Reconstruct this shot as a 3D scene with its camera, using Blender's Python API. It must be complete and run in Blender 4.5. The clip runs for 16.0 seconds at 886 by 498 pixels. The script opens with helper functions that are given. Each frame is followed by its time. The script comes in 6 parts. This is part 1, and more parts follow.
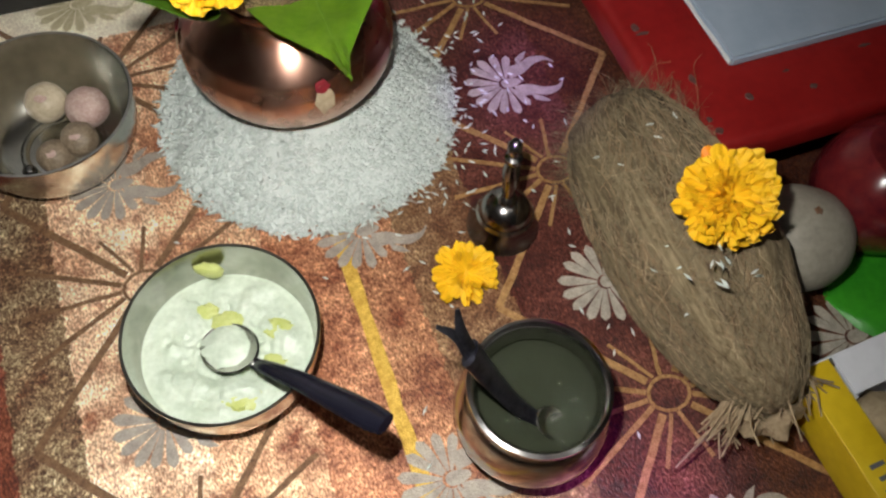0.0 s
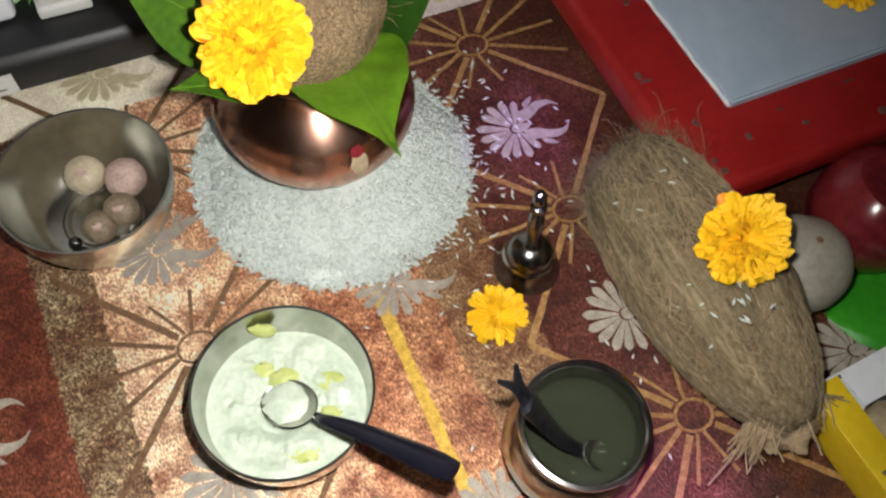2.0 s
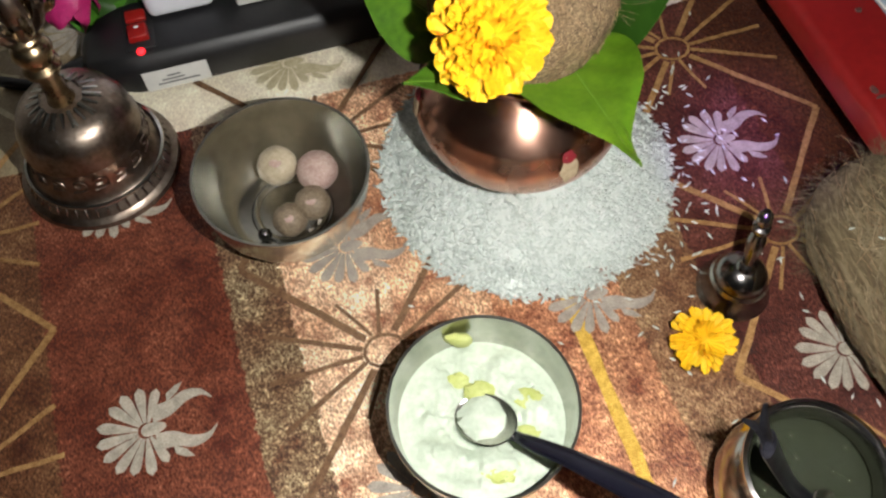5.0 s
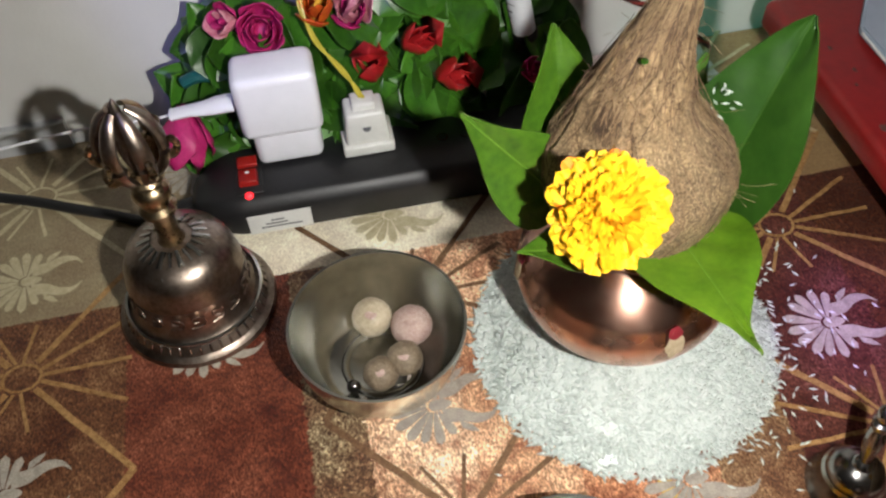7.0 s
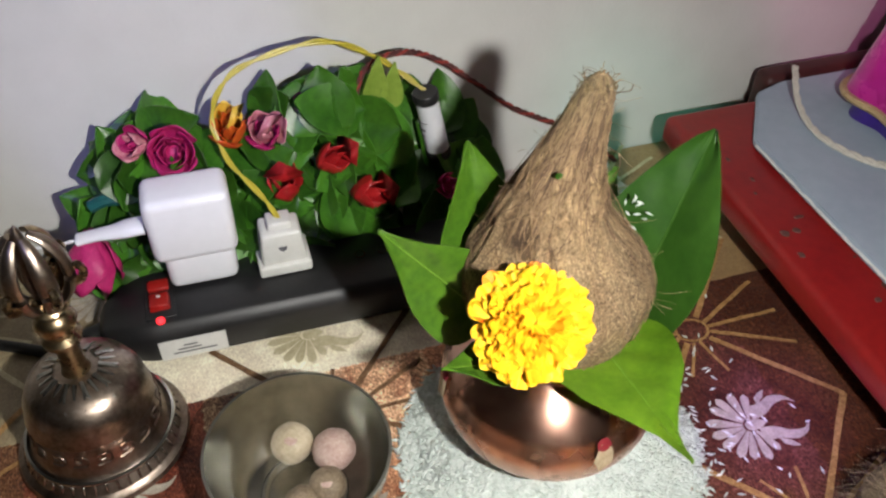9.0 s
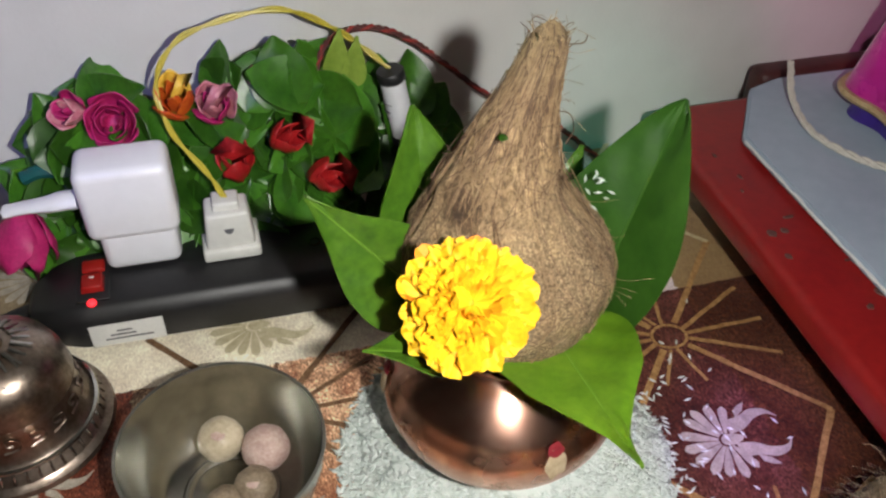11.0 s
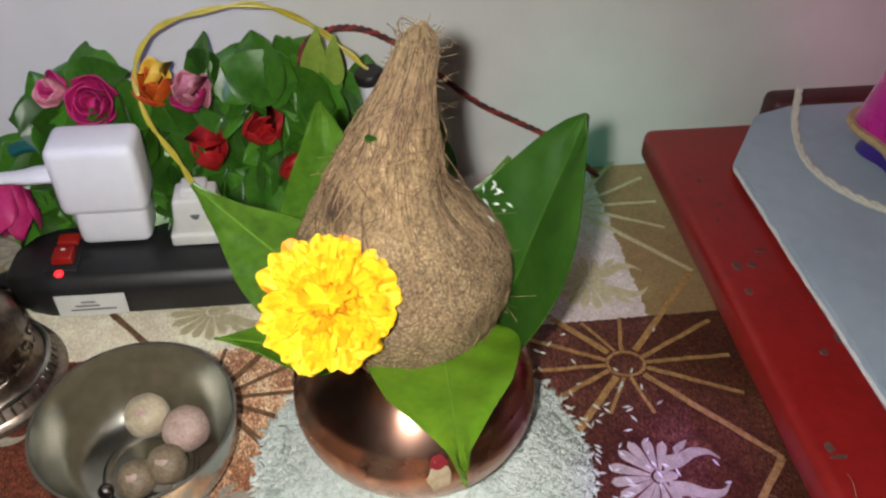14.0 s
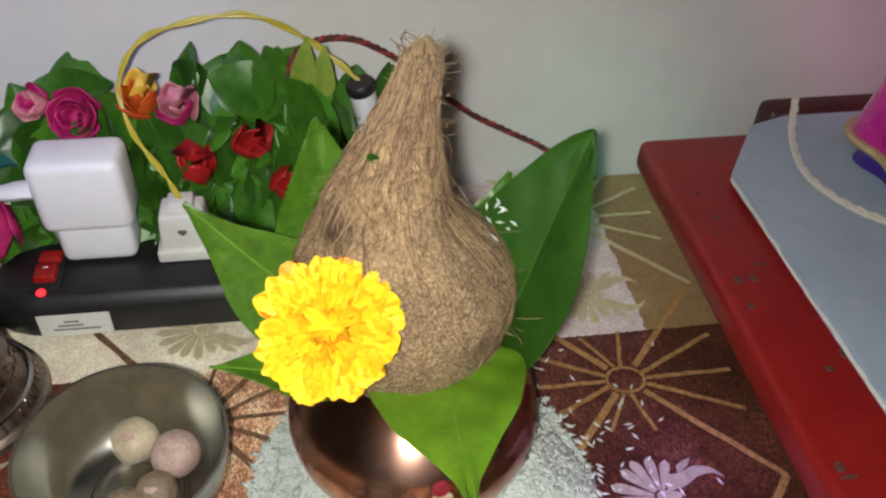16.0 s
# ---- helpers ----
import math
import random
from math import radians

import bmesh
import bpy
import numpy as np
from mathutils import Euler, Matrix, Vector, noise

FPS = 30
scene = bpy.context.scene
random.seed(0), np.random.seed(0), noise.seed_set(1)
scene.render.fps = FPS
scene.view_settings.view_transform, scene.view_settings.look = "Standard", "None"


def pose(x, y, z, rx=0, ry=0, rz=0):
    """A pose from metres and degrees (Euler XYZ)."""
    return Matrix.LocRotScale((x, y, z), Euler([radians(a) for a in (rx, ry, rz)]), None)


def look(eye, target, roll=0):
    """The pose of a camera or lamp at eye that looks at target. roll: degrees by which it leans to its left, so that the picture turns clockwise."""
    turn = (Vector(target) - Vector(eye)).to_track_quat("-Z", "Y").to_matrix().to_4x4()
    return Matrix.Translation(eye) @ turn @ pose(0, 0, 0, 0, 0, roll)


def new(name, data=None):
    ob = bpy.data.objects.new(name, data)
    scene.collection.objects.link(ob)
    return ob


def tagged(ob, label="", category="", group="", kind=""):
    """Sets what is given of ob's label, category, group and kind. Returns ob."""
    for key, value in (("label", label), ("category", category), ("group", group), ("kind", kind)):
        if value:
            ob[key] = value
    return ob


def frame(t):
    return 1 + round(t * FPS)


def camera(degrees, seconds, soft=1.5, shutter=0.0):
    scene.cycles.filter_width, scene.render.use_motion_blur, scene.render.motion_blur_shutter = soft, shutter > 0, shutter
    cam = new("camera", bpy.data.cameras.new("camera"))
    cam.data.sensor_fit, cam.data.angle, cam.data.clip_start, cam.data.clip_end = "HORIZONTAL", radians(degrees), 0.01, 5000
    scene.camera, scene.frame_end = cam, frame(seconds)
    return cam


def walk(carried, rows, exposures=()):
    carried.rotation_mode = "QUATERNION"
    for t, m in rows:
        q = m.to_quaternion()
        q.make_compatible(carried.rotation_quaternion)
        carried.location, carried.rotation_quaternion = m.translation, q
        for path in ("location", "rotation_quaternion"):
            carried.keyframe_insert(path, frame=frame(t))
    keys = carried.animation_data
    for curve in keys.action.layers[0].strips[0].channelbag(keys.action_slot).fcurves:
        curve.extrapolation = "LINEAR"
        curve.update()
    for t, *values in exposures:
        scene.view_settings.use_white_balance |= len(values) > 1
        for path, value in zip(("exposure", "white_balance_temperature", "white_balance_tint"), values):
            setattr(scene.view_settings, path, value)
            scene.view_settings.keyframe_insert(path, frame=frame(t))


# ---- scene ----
cam = camera(54.4, 16.0, soft=2.4)
PATH = [
    (0, (0.029, 0.036, 0.408), (0.051, 1.013, -1.337), 5.0),
    (0.5, (0.011, 0.037, 0.431), (0.08, 0.988, -1.326), 3.9),
    (1, (0.0, 0.041, 0.439), (0.1, 1.013, -1.306), 4.2),
    (1.5, (-0.008, 0.047, 0.445), (0.092, 1.058, -1.278), 5.2),
    (2, (-0.01, 0.044, 0.447), (0.096, 1.016, -1.298), 5.8),
    (2.5, (-0.013, 0.048, 0.452), (0.111, 1.013, -1.295), 6.1),
    (3, (-0.027, 0.055, 0.449), (0.098, 1.034, -1.291), 6.1),
    (3.5, (-0.039, 0.055, 0.438), (0.047, 1.006, -1.319), 4.9),
    (4, (-0.051, 0.059, 0.433), (-0.017, 1.002, -1.331), 3.5),
    (4.2, (-0.055, 0.059, 0.432), (-0.048, 1.006, -1.33), 2.4),
    (6.3, (-0.079, 0.068, 0.419), (-0.335, 1.138, -1.251), -4.5),
    (6.5, (-0.08, 0.071, 0.419), (-0.348, 1.179, -1.224), -4.4),
    (7, (-0.089, 0.071, 0.426), (-0.368, 1.282, -1.142), -2.9),
    (7.5, (-0.092, 0.069, 0.432), (-0.337, 1.367, -1.069), -1.4),
    (8, (-0.091, 0.07, 0.428), (-0.284, 1.448, -1.009), -0.6),
    (8.2, (-0.092, 0.073, 0.427), (-0.267, 1.474, -0.99), -0.4),
    (10.3, (-0.091, 0.077, 0.397), (-0.148, 1.534, -0.971), 3.4),
    (10.5, (-0.081, 0.083, 0.39), (-0.171, 1.548, -0.967), 2.8),
    (11, (-0.063, 0.093, 0.382), (-0.204, 1.56, -0.97), 2.7),
    (11.5, (-0.042, 0.099, 0.381), (-0.21, 1.562, -0.972), 2.5),
    (12, (-0.023, 0.104, 0.38), (-0.282, 1.568, -0.957), 1.0),
    (12.5, (-0.005, 0.11, 0.379), (-0.302, 1.571, -0.954), 1.0),
    (13, (0.007, 0.117, 0.371), (-0.314, 1.553, -0.983), 1.0),
    (13.5, (0.024, 0.114, 0.38), (-0.349, 1.551, -0.96), 1.2),
    (14, (0.024, 0.111, 0.38), (-0.37, 1.543, -0.96), 1.1),
    (14.5, (0.022, 0.111, 0.38), (-0.371, 1.544, -0.958), 1.3),
    (15, (0.021, 0.114, 0.377), (-0.346, 1.553, -0.963), 1.7),
    (15.5, (0.017, 0.114, 0.379), (-0.342, 1.561, -0.954), 1.8),
    (16, (0.012, 0.121, 0.377), (-0.338, 1.571, -0.956), 1.9),
]
walk(cam, [(t, look(eye, target, roll)) for t, eye, target, roll in PATH],
     ((0.0, -0.24), (1.0, -0.10), (4.2, -0.04), (6.3, 0.18), (8.2, 0.3), (10.3, 0.22), (11.6, 0.06), (16.0, 0.0)))

# ---------------------------------------------------------------- light
def lamp(name, kind, matrix, power, colour, **settings):
    data = bpy.data.lights.new(name, kind)
    data.energy, data.color = power, colour
    for key, value in settings.items():
        setattr(data, key, value)
    ob = new(name, data)
    ob.matrix_world = matrix
    return ob


world = bpy.data.worlds.new("world")
scene.world = world
world.use_nodes = True
world.node_tree.nodes["Background"].inputs[0].default_value = (0.010, 0.010, 0.011, 1)
world.node_tree.nodes["Background"].inputs[1].default_value = 1.0

lamp("phone_torch", "SPOT", look((0.003, 0.092, 0.396), (-0.125, 0.300, 0.0)), 9.9, (1.0, 0.98, 0.94), shadow_soft_size=0.007, spot_size=radians(140), spot_blend=1.0)
# unseen overhead lamp, added as dim fill for the closed room
lamp("ceiling_tube_light", "AREA", pose(0.5, -0.3, 1.75), 0.85, (1.0, 0.97, 0.92), shape="RECTANGLE", size=1.2, size_y=0.08)
# coloured beams of a small party lamp that stands out of sight beside the altar
PARTY = (-0.25, -0.70, 1.40)
for goal, colour, power, cone in (
        ((0.080, 0.388, 0.0), (0.38, 0.05, 1.0), 125, 3.0), ((0.132, 0.130, 0.0), (0.60, 0.06, 1.0), 150, 3.0),
        ((0.0, 0.60, 0.06), (0.1, 0.9, 0.6), 24, 5.0), ((-0.30, 0.46, 0.16), (0.4, 0.4, 1.0), 30, 8.0),
        ((0.18, 0.66, 0.2), (1.0, 0.25, 0.6), 36, 8.0)):
    lamp("party_beam", "SPOT", look(PARTY, goal), power, colour, spot_size=radians(cone), spot_blend=0.6, shadow_soft_size=0.02)


# ---------------------------------------------------------------- materials
def nodes(name):
    mat = bpy.data.materials.new(name)
    mat.use_nodes = True
    tree = mat.node_tree
    return mat, tree, tree.nodes["Principled BSDF"]


def add(tree, kind, **values):
    node = tree.nodes.new(kind)
    for key, value in values.items():
        if key in node.inputs:
            node.inputs[key].default_value = value
        else:
            setattr(node, key, value)
    return node


def ramp(tree, fac, stops, interpolation="LINEAR"):
    node = tree.nodes.new("ShaderNodeValToRGB")
    node.color_ramp.interpolation = interpolation
    el = node.color_ramp.elements
    while len(el) < len(stops):
        el.new(0.5)
    for e, (p, c) in zip(el, stops):
        e.position, e.color = p, (*c, 1)
    tree.links.new(fac, node.inputs[0])
    return node


def stuff(name, dark, light, rough=0.5, metal=0.0, scale=40.0, stretch=(1, 1, 1), bump=0.0, bump_scale=None,
          detail=6.0, rough_var=0.1, random_tint=0.0, **extra):
    """A surface of two tones mixed by noise at two scales, with fine relief."""
    mat, tree, bsdf = nodes(name)
    co = add(tree, "ShaderNodeTexCoord")
    mp = add(tree, "ShaderNodeMapping")
    mp.inputs["Scale"].default_value = stretch
    tree.links.new(co.outputs["Object"], mp.inputs[0])
    n1 = add(tree, "ShaderNodeTexNoise", Scale=scale, Detail=detail, Roughness=0.65)
    n2 = add(tree, "ShaderNodeTexNoise", Scale=scale * 6.3, Detail=3.0)
    for n in (n1, n2):
        tree.links.new(mp.outputs[0], n.inputs["Vector"])
    mix = add(tree, "ShaderNodeMath", operation="MULTIPLY_ADD")
    mix.inputs[1].default_value = 0.35
    tree.links.new(n2.outputs["Fac"], mix.inputs[0])
    sc = add(tree, "ShaderNodeMath", operation="MULTIPLY")
    sc.inputs[1].default_value = 0.65
    tree.links.new(n1.outputs["Fac"], sc.inputs[0])
    tree.links.new(sc.outputs[0], mix.inputs[2])
    col = ramp(tree, mix.outputs[0], ((0.35, dark), (0.65, light)))
    out = col.outputs[0]
    if random_tint:
        info = add(tree, "ShaderNodeObjectInfo")
        hsv = add(tree, "ShaderNodeHueSaturation")
        rng = add(tree, "ShaderNodeMapRange")
        rng.inputs[3].default_value, rng.inputs[4].default_value = 1 - random_tint, 1 + random_tint
        tree.links.new(info.outputs["Random"], rng.inputs[0])
        tree.links.new(rng.outputs[0], hsv.inputs["Value"])
        tree.links.new(out, hsv.inputs["Color"])
        out = hsv.outputs[0]
    tree.links.new(out, bsdf.inputs["Base Color"])
    rr = add(tree, "ShaderNodeMapRange")
    rr.inputs[3].default_value, rr.inputs[4].default_value = max(0.02, rough - rough_var), min(1, rough + rough_var)
    tree.links.new(n1.outputs["Fac"], rr.inputs[0])
    tree.links.new(rr.outputs[0], bsdf.inputs["Roughness"])
    bsdf.inputs["Metallic"].default_value = metal
    for key, value in extra.items():
        bsdf.inputs[key.replace("_", " ")].default_value = value
    if bump:
        nb = n2
        if bump_scale:
            nb = add(tree, "ShaderNodeTexNoise", Scale=bump_scale, Detail=4.0)
            tree.links.new(mp.outputs[0], nb.inputs["Vector"])
        b = add(tree, "ShaderNodeBump", Strength=bump, Distance=0.001)
        tree.links.new(nb.outputs["Fac"], b.inputs["Height"])
        tree.links.new(b.outputs[0], bsdf.inputs["Normal"])
    return mat


def cloth_material():
    """Brocade in broad bands, with specks of metal thread whose glints are painted in."""
    mat, tree, bsdf = nodes("brocade")
    co = add(tree, "ShaderNodeTexCoord")
    sep = add(tree, "ShaderNodeSeparateXYZ")
    wob = add(tree, "ShaderNodeTexNoise", Scale=220.0, Detail=3.0)
    tree.links.new(co.outputs["Object"], sep.inputs[0])
    tree.links.new(co.outputs["Object"], wob.inputs["Vector"])

    def shifted(socket, amount, base):
        a = add(tree, "ShaderNodeMath", operation="MULTIPLY_ADD")
        a.inputs[1].default_value, a.inputs[2].default_value = amount, base - amount / 2
        tree.links.new(wob.outputs["Fac"], a.inputs[0])
        b = add(tree, "ShaderNodeMath", operation="ADD")
        tree.links.new(a.outputs[0], b.inputs[0])
        tree.links.new(socket, b.inputs[1])
        return b.outputs[0]

    u = shifted(sep.outputs["X"], 0.008, 0.5)
    v = shifted(sep.outputs["Y"], 0.004, 0.0)
    front = ramp(tree, u, ((0.0, (0.19, 0.095, 0.045)), (0.306, (0.21, 0.068, 0.038)), (0.408, (0.27, 0.21, 0.12)),
                           (0.432, (0.90, 0.74, 0.52)), (0.492, (0.76, 0.53, 0.34)), (0.540, (0.50, 0.255, 0.145)), (0.575, (0.41, 0.21, 0.115)), (0.61, (0.29, 0.19, 0.105)),
                           (0.660, (0.135, 0.046, 0.034)), (0.738, (0.115, 0.040, 0.018))), "CONSTANT")
    # the cream is lightened to stand in for sheen and torch light
    back = ramp(tree, u, ((0.0, (0.30, 0.24, 0.14)), (0.36, (0.88, 0.84, 0.66)), (0.60, (0.68, 0.60, 0.60)),
                          (0.738, (0.30, 0.20, 0.090))), "CONSTANT")
    edge = add(tree, "ShaderNodeMath", operation="GREATER_THAN")
    edge.inputs[1].default_value = 0.437
    tree.links.new(v, edge.inputs[0])
    both = add(tree, "ShaderNodeMixRGB")
    tree.links.new(edge.outputs[0], both.inputs[0])
    tree.links.new(front.outputs[0], both.inputs[1])
    tree.links.new(back.outputs[0], both.inputs[2])
    speck = add(tree, "ShaderNodeTexNoise", Scale=420.0, Detail=5.0, Roughness=0.8, Distortion=0.8)
    tree.links.new(co.outputs["Object"], speck.inputs["Vector"])
    tinsel = ramp(tree, speck.outputs["Fac"], ((0.40, (0.13, 0.085, 0.05)), (0.60, (0.42, 0.33, 0.20))))
    lane = ramp(tree, u, ((0.0, (0, 0, 0)), (0.4045, (1, 1, 1)), (0.4365, (0, 0, 0))), "CONSTANT")
    stripe = add(tree, "ShaderNodeMixRGB")
    lanes = add(tree, "ShaderNodeMath", operation="SUBTRACT")
    lanes.use_clamp = True
    tree.links.new(lane.outputs[0], lanes.inputs[0])
    tree.links.new(edge.outputs[0], lanes.inputs[1])
    tree.links.new(lanes.outputs[0], stripe.inputs[0])
    tree.links.new(both.outputs[0], stripe.inputs[1])
    tree.links.new(tinsel.outputs[0], stripe.inputs[2])
    both = stripe
    # blotches, worn pile and single threads
    blot = add(tree, "ShaderNodeTexNoise", Scale=42.0, Detail=7.0, Roughness=0.7)
    thr = add(tree, "ShaderNodeTexNoise", Scale=1050.0, Detail=2.0)
    weave = add(tree, "ShaderNodeMapping")
    weave.inputs["Scale"].default_value = (1.0, 0.45, 1.0)
    weave.inputs["Rotation"].default_value = (0, 0, 0.5)
    tree.links.new(co.outputs["Object"], weave.inputs[0])
    tree.links.new(co.outputs["Object"], blot.inputs["Vector"])
    tree.links.new(weave.outputs[0], thr.inputs["Vector"])
    worn = add(tree, "ShaderNodeTexNoise", Scale=16.0, Detail=4.0, Roughness=0.6)
    tree.links.new(co.outputs["Object"], worn.inputs["Vector"])
    patch = ramp(tree, worn.outputs["Fac"], ((0.36, (0.70, 0.54, 0.48)), (0.60, (1.25, 1.28, 1.26))))
    m0 = add(tree, "ShaderNodeMixRGB", blend_type="MULTIPLY")
    m0.inputs[0].default_value = 1.0
    tree.links.new(both.outputs[0], m0.inputs[1])
    tree.links.new(patch.outputs[0], m0.inputs[2])
    both = m0
    tone = ramp(tree, blot.outputs["Fac"], ((0.36, (0.36, 0.19, 0.15)), (0.50, (0.95, 0.88, 0.86)), (0.64, (1.5, 1.62, 1.7))))
    spark = ramp(tree, thr.outputs["Fac"], ((0.36, (0.50, 0.40, 0.36)), (0.62, (1.42, 1.45, 1.45))))
    m1 = add(tree, "ShaderNodeMixRGB", blend_type="MULTIPLY")
    m2 = add(tree, "ShaderNodeMixRGB", blend_type="MULTIPLY")
    m1.inputs[0].default_value = m2.inputs[0].default_value = 1.0
    tree.links.new(both.outputs[0], m1.inputs[1])
    tree.links.new(tone.outputs[0], m1.inputs[2])
    tree.links.new(m1.outputs[0], m2.inputs[1])
    tree.links.new(spark.outputs[0], m2.inputs[2])
    # sparkle of the foil thread, painted into the colour as bright specks
    glint = ramp(tree, speck.outputs["Fac"], ((0.40, (0.74, 0.62, 0.56)), (0.53, (1, 1, 1)), (0.66, (1.9, 2.0, 2.05))))
    m3 = add(tree, "ShaderNodeMixRGB", blend_type="MULTIPLY")
    m3.inputs[0].default_value = 1.0
    tree.links.new(m2.outputs[0], m3.inputs[1])
    tree.links.new(glint.outputs[0], m3.inputs[2])
    tree.links.new(m3.outputs[0], bsdf.inputs["Base Color"])
    met = add(tree, "ShaderNodeMapRange")
    met.inputs[1].default_value, met.inputs[2].default_value = 0.4, 0.65
    met.inputs[3].default_value, met.inputs[4].default_value = 0.15, 0.75
    tree.links.new(blot.outputs["Fac"], met.inputs[0])
    # the pale border at the wall is smoother and carries less metal thread
    plain = add(tree, "ShaderNodeMath", operation="MULTIPLY_ADD")
    plain.inputs[1].default_value, plain.inputs[2].default_value = -0.75, 1.0
    tree.links.new(edge.outputs[0], plain.inputs[0])
    for m in (m0, m1, m2, m3):
        tree.links.new(plain.outputs[0], m.inputs[0])
    share = add(tree, "ShaderNodeMath", operation="MULTIPLY")
    tree.links.new(met.outputs[0], share.inputs[0])
    tree.links.new(plain.outputs[0], share.inputs[1])
    tree.links.new(share.outputs[0], bsdf.inputs["Metallic"])
    bsdf.inputs["Roughness"].default_value = 0.40
    bsdf.inputs["Sheen Weight"].default_value = 0.1
    bump = add(tree, "ShaderNodeBump", Strength=0.55, Distance=0.0012)
    tree.links.new(thr.outputs["Fac"], bump.inputs["Height"])
    tree.links.new(bump.outputs[0], bsdf.inputs["Normal"])
    return mat


BROCADE = cloth_material()
GOLD_THREAD = stuff("gold_thread", (0.24, 0.11, 0.03), (0.62, 0.37, 0.15), 0.5, 0.35, 300, bump=0.5)
YELLOW_BAND = stuff("yellow_band", (0.42, 0.22, 0.02), (0.88, 0.60, 0.11), 0.4, 0.4, 260, bump=0.5)
CREAM_THREAD = stuff("cream_thread", (0.46, 0.39, 0.22), (0.70, 0.63, 0.42), 0.5, 0.25, 300, bump=0.5)
PALE_THREAD = stuff("pale_thread", (0.30, 0.26, 0.21), (0.60, 0.54, 0.44), 0.5, 0.25, 160, bump=0.5)
BROWN_THREAD = stuff("brown_thread", (0.10, 0.045, 0.02), (0.30, 0.17, 0.085), 0.5, 0.35, 300, bump=0.5)
GREY_THREAD = stuff("grey_thread", (0.24, 0.205, 0.17), (0.50, 0.44, 0.37), 0.5, 0.25, 160, bump=0.5)
WALL = stuff("wall_paint", (0.60, 0.595, 0.57), (0.67, 0.665, 0.64), 0.7, 0, 6, bump=0.15, bump_scale=300)
SKIRTING = stuff("skirting_paint", (0.42, 0.43, 0.44), (0.52, 0.53, 0.54), 0.5, 0, 12)
CEILING = stuff("ceiling_paint", (0.68, 0.68, 0.66), (0.74, 0.74, 0.72), 0.8, 0, 4)
FLOOR = stuff("floor_tile", (0.32, 0.28, 0.24), (0.40, 0.36, 0.31), 0.3, 0, 5)
WOOD = stuff("table_wood", (0.10, 0.05, 0.025), (0.20, 0.10, 0.05), 0.5, 0, 12, (1, 8, 8), bump=0.2)
COPPER = stuff("copper", (0.43, 0.225, 0.16), (0.63, 0.39, 0.295), 0.27, 1.0, 18, rough_var=0.07, Anisotropic=0.65, Anisotropic_Rotation=0.25)
_spun = add(COPPER.node_tree, "ShaderNodeTangent", direction_type="RADIAL", axis="Z")
COPPER.node_tree.links.new(_spun.outputs[0], COPPER.node_tree.nodes["Principled BSDF"].inputs["Tangent"])
STEEL = stuff("steel", (0.34, 0.335, 0.305), (0.52, 0.51, 0.465), 0.23, 1.0, 25, rough_var=0.08)
STEEL_DARK = stuff("dark_steel", (0.20, 0.19, 0.18), (0.36, 0.345, 0.33), 0.20, 1.0, 30, rough_var=0.08)
STEEL_POT = stuff("polished_steel", (0.42, 0.41, 0.40), (0.60, 0.58, 0.55), 0.17, 1.0, 30, rough_var=0.06)
BELL_METAL = stuff("bell_metal", (0.17, 0.125, 0.095), (0.42, 0.345, 0.285), 0.33, 1.0, 60, bump=0.25, bump_scale=160, rough_var=0.12)
BRASS = stuff("brass", (0.20, 0.14, 0.08), (0.55, 0.43, 0.26), 0.28, 1.0, 60, bump=0.1)
HUSK_OLD = stuff("grey_husk", (0.080, 0.060, 0.030), (0.31, 0.245, 0.145), 0.9, 0, 60, (5, 5, 0.6), bump=0.8, bump_scale=160)
FIBRE = stuff("husk_fibre", (0.15, 0.088, 0.042), (0.36, 0.245, 0.132), 0.8, 0, 80)
STRAW = stuff("straw_fibre", (0.24, 0.165, 0.09), (0.50, 0.38, 0.235), 0.8, 0, 80)
FIBRE_DARK = stuff("dark_fibre", (0.06, 0.032, 0.016), (0.15, 0.09, 0.05), 0.8, 0, 80)
BETEL = stuff("betel_leaf", (0.030, 0.088, 0.006), (0.078, 0.172, 0.012), 0.38, 0, 45, bump=0.25, bump_scale=120)
# brighter copy for the front blade, with torch light put into its green
BETEL_LIT = stuff("lit_betel_leaf", (0.062, 0.150, 0.006), (0.120, 0.228, 0.012), 0.38, 0, 45, bump=0.25, bump_scale=120)
# darker leaf and rib: shade on the turned-away blade is put into the colour
BETEL_SHADED = stuff("shaded_betel_leaf", (0.014, 0.052, 0.005), (0.030, 0.086, 0.009), 0.46, 0, 30, Specular_IOR_Level=0.3, bump=0.25, bump_scale=120)
BETEL_RIB = stuff("shaded_leaf_rib", (0.022, 0.070, 0.006), (0.042, 0.110, 0.012), 0.46, 0, 60)
VEIN = stuff("leaf_vein", (0.085, 0.19, 0.012), (0.14, 0.26, 0.03), 0.5, 0, 60)
FAKE_LEAF = stuff("plastic_leaf", (0.014, 0.066, 0.006), (0.056, 0.172, 0.014), 0.36, 0, 45, Specular_IOR_Level=0.42, bump=0.35, bump_scale=140, random_tint=0.45)
LIME_LEAF = stuff("lime_leaf", (0.16, 0.25, 0.03), (0.26, 0.36, 0.06), 0.4, 0, 50)
MARIGOLD = stuff("marigold_petal", (0.80, 0.45, 0.006), (0.87, 0.53, 0.010), 0.6, 0, 160, bump=0.12, random_tint=0.05)
MARIGOLD_CORE = stuff("marigold_core", (0.80, 0.43, 0.005), (0.87, 0.51, 0.01), 0.7, 0, 200, bump=0.4)
MARIGOLD_RED = stuff("orange_petal", (0.72, 0.16, 0.004), (0.86, 0.30, 0.006), 0.6, 0, 120)
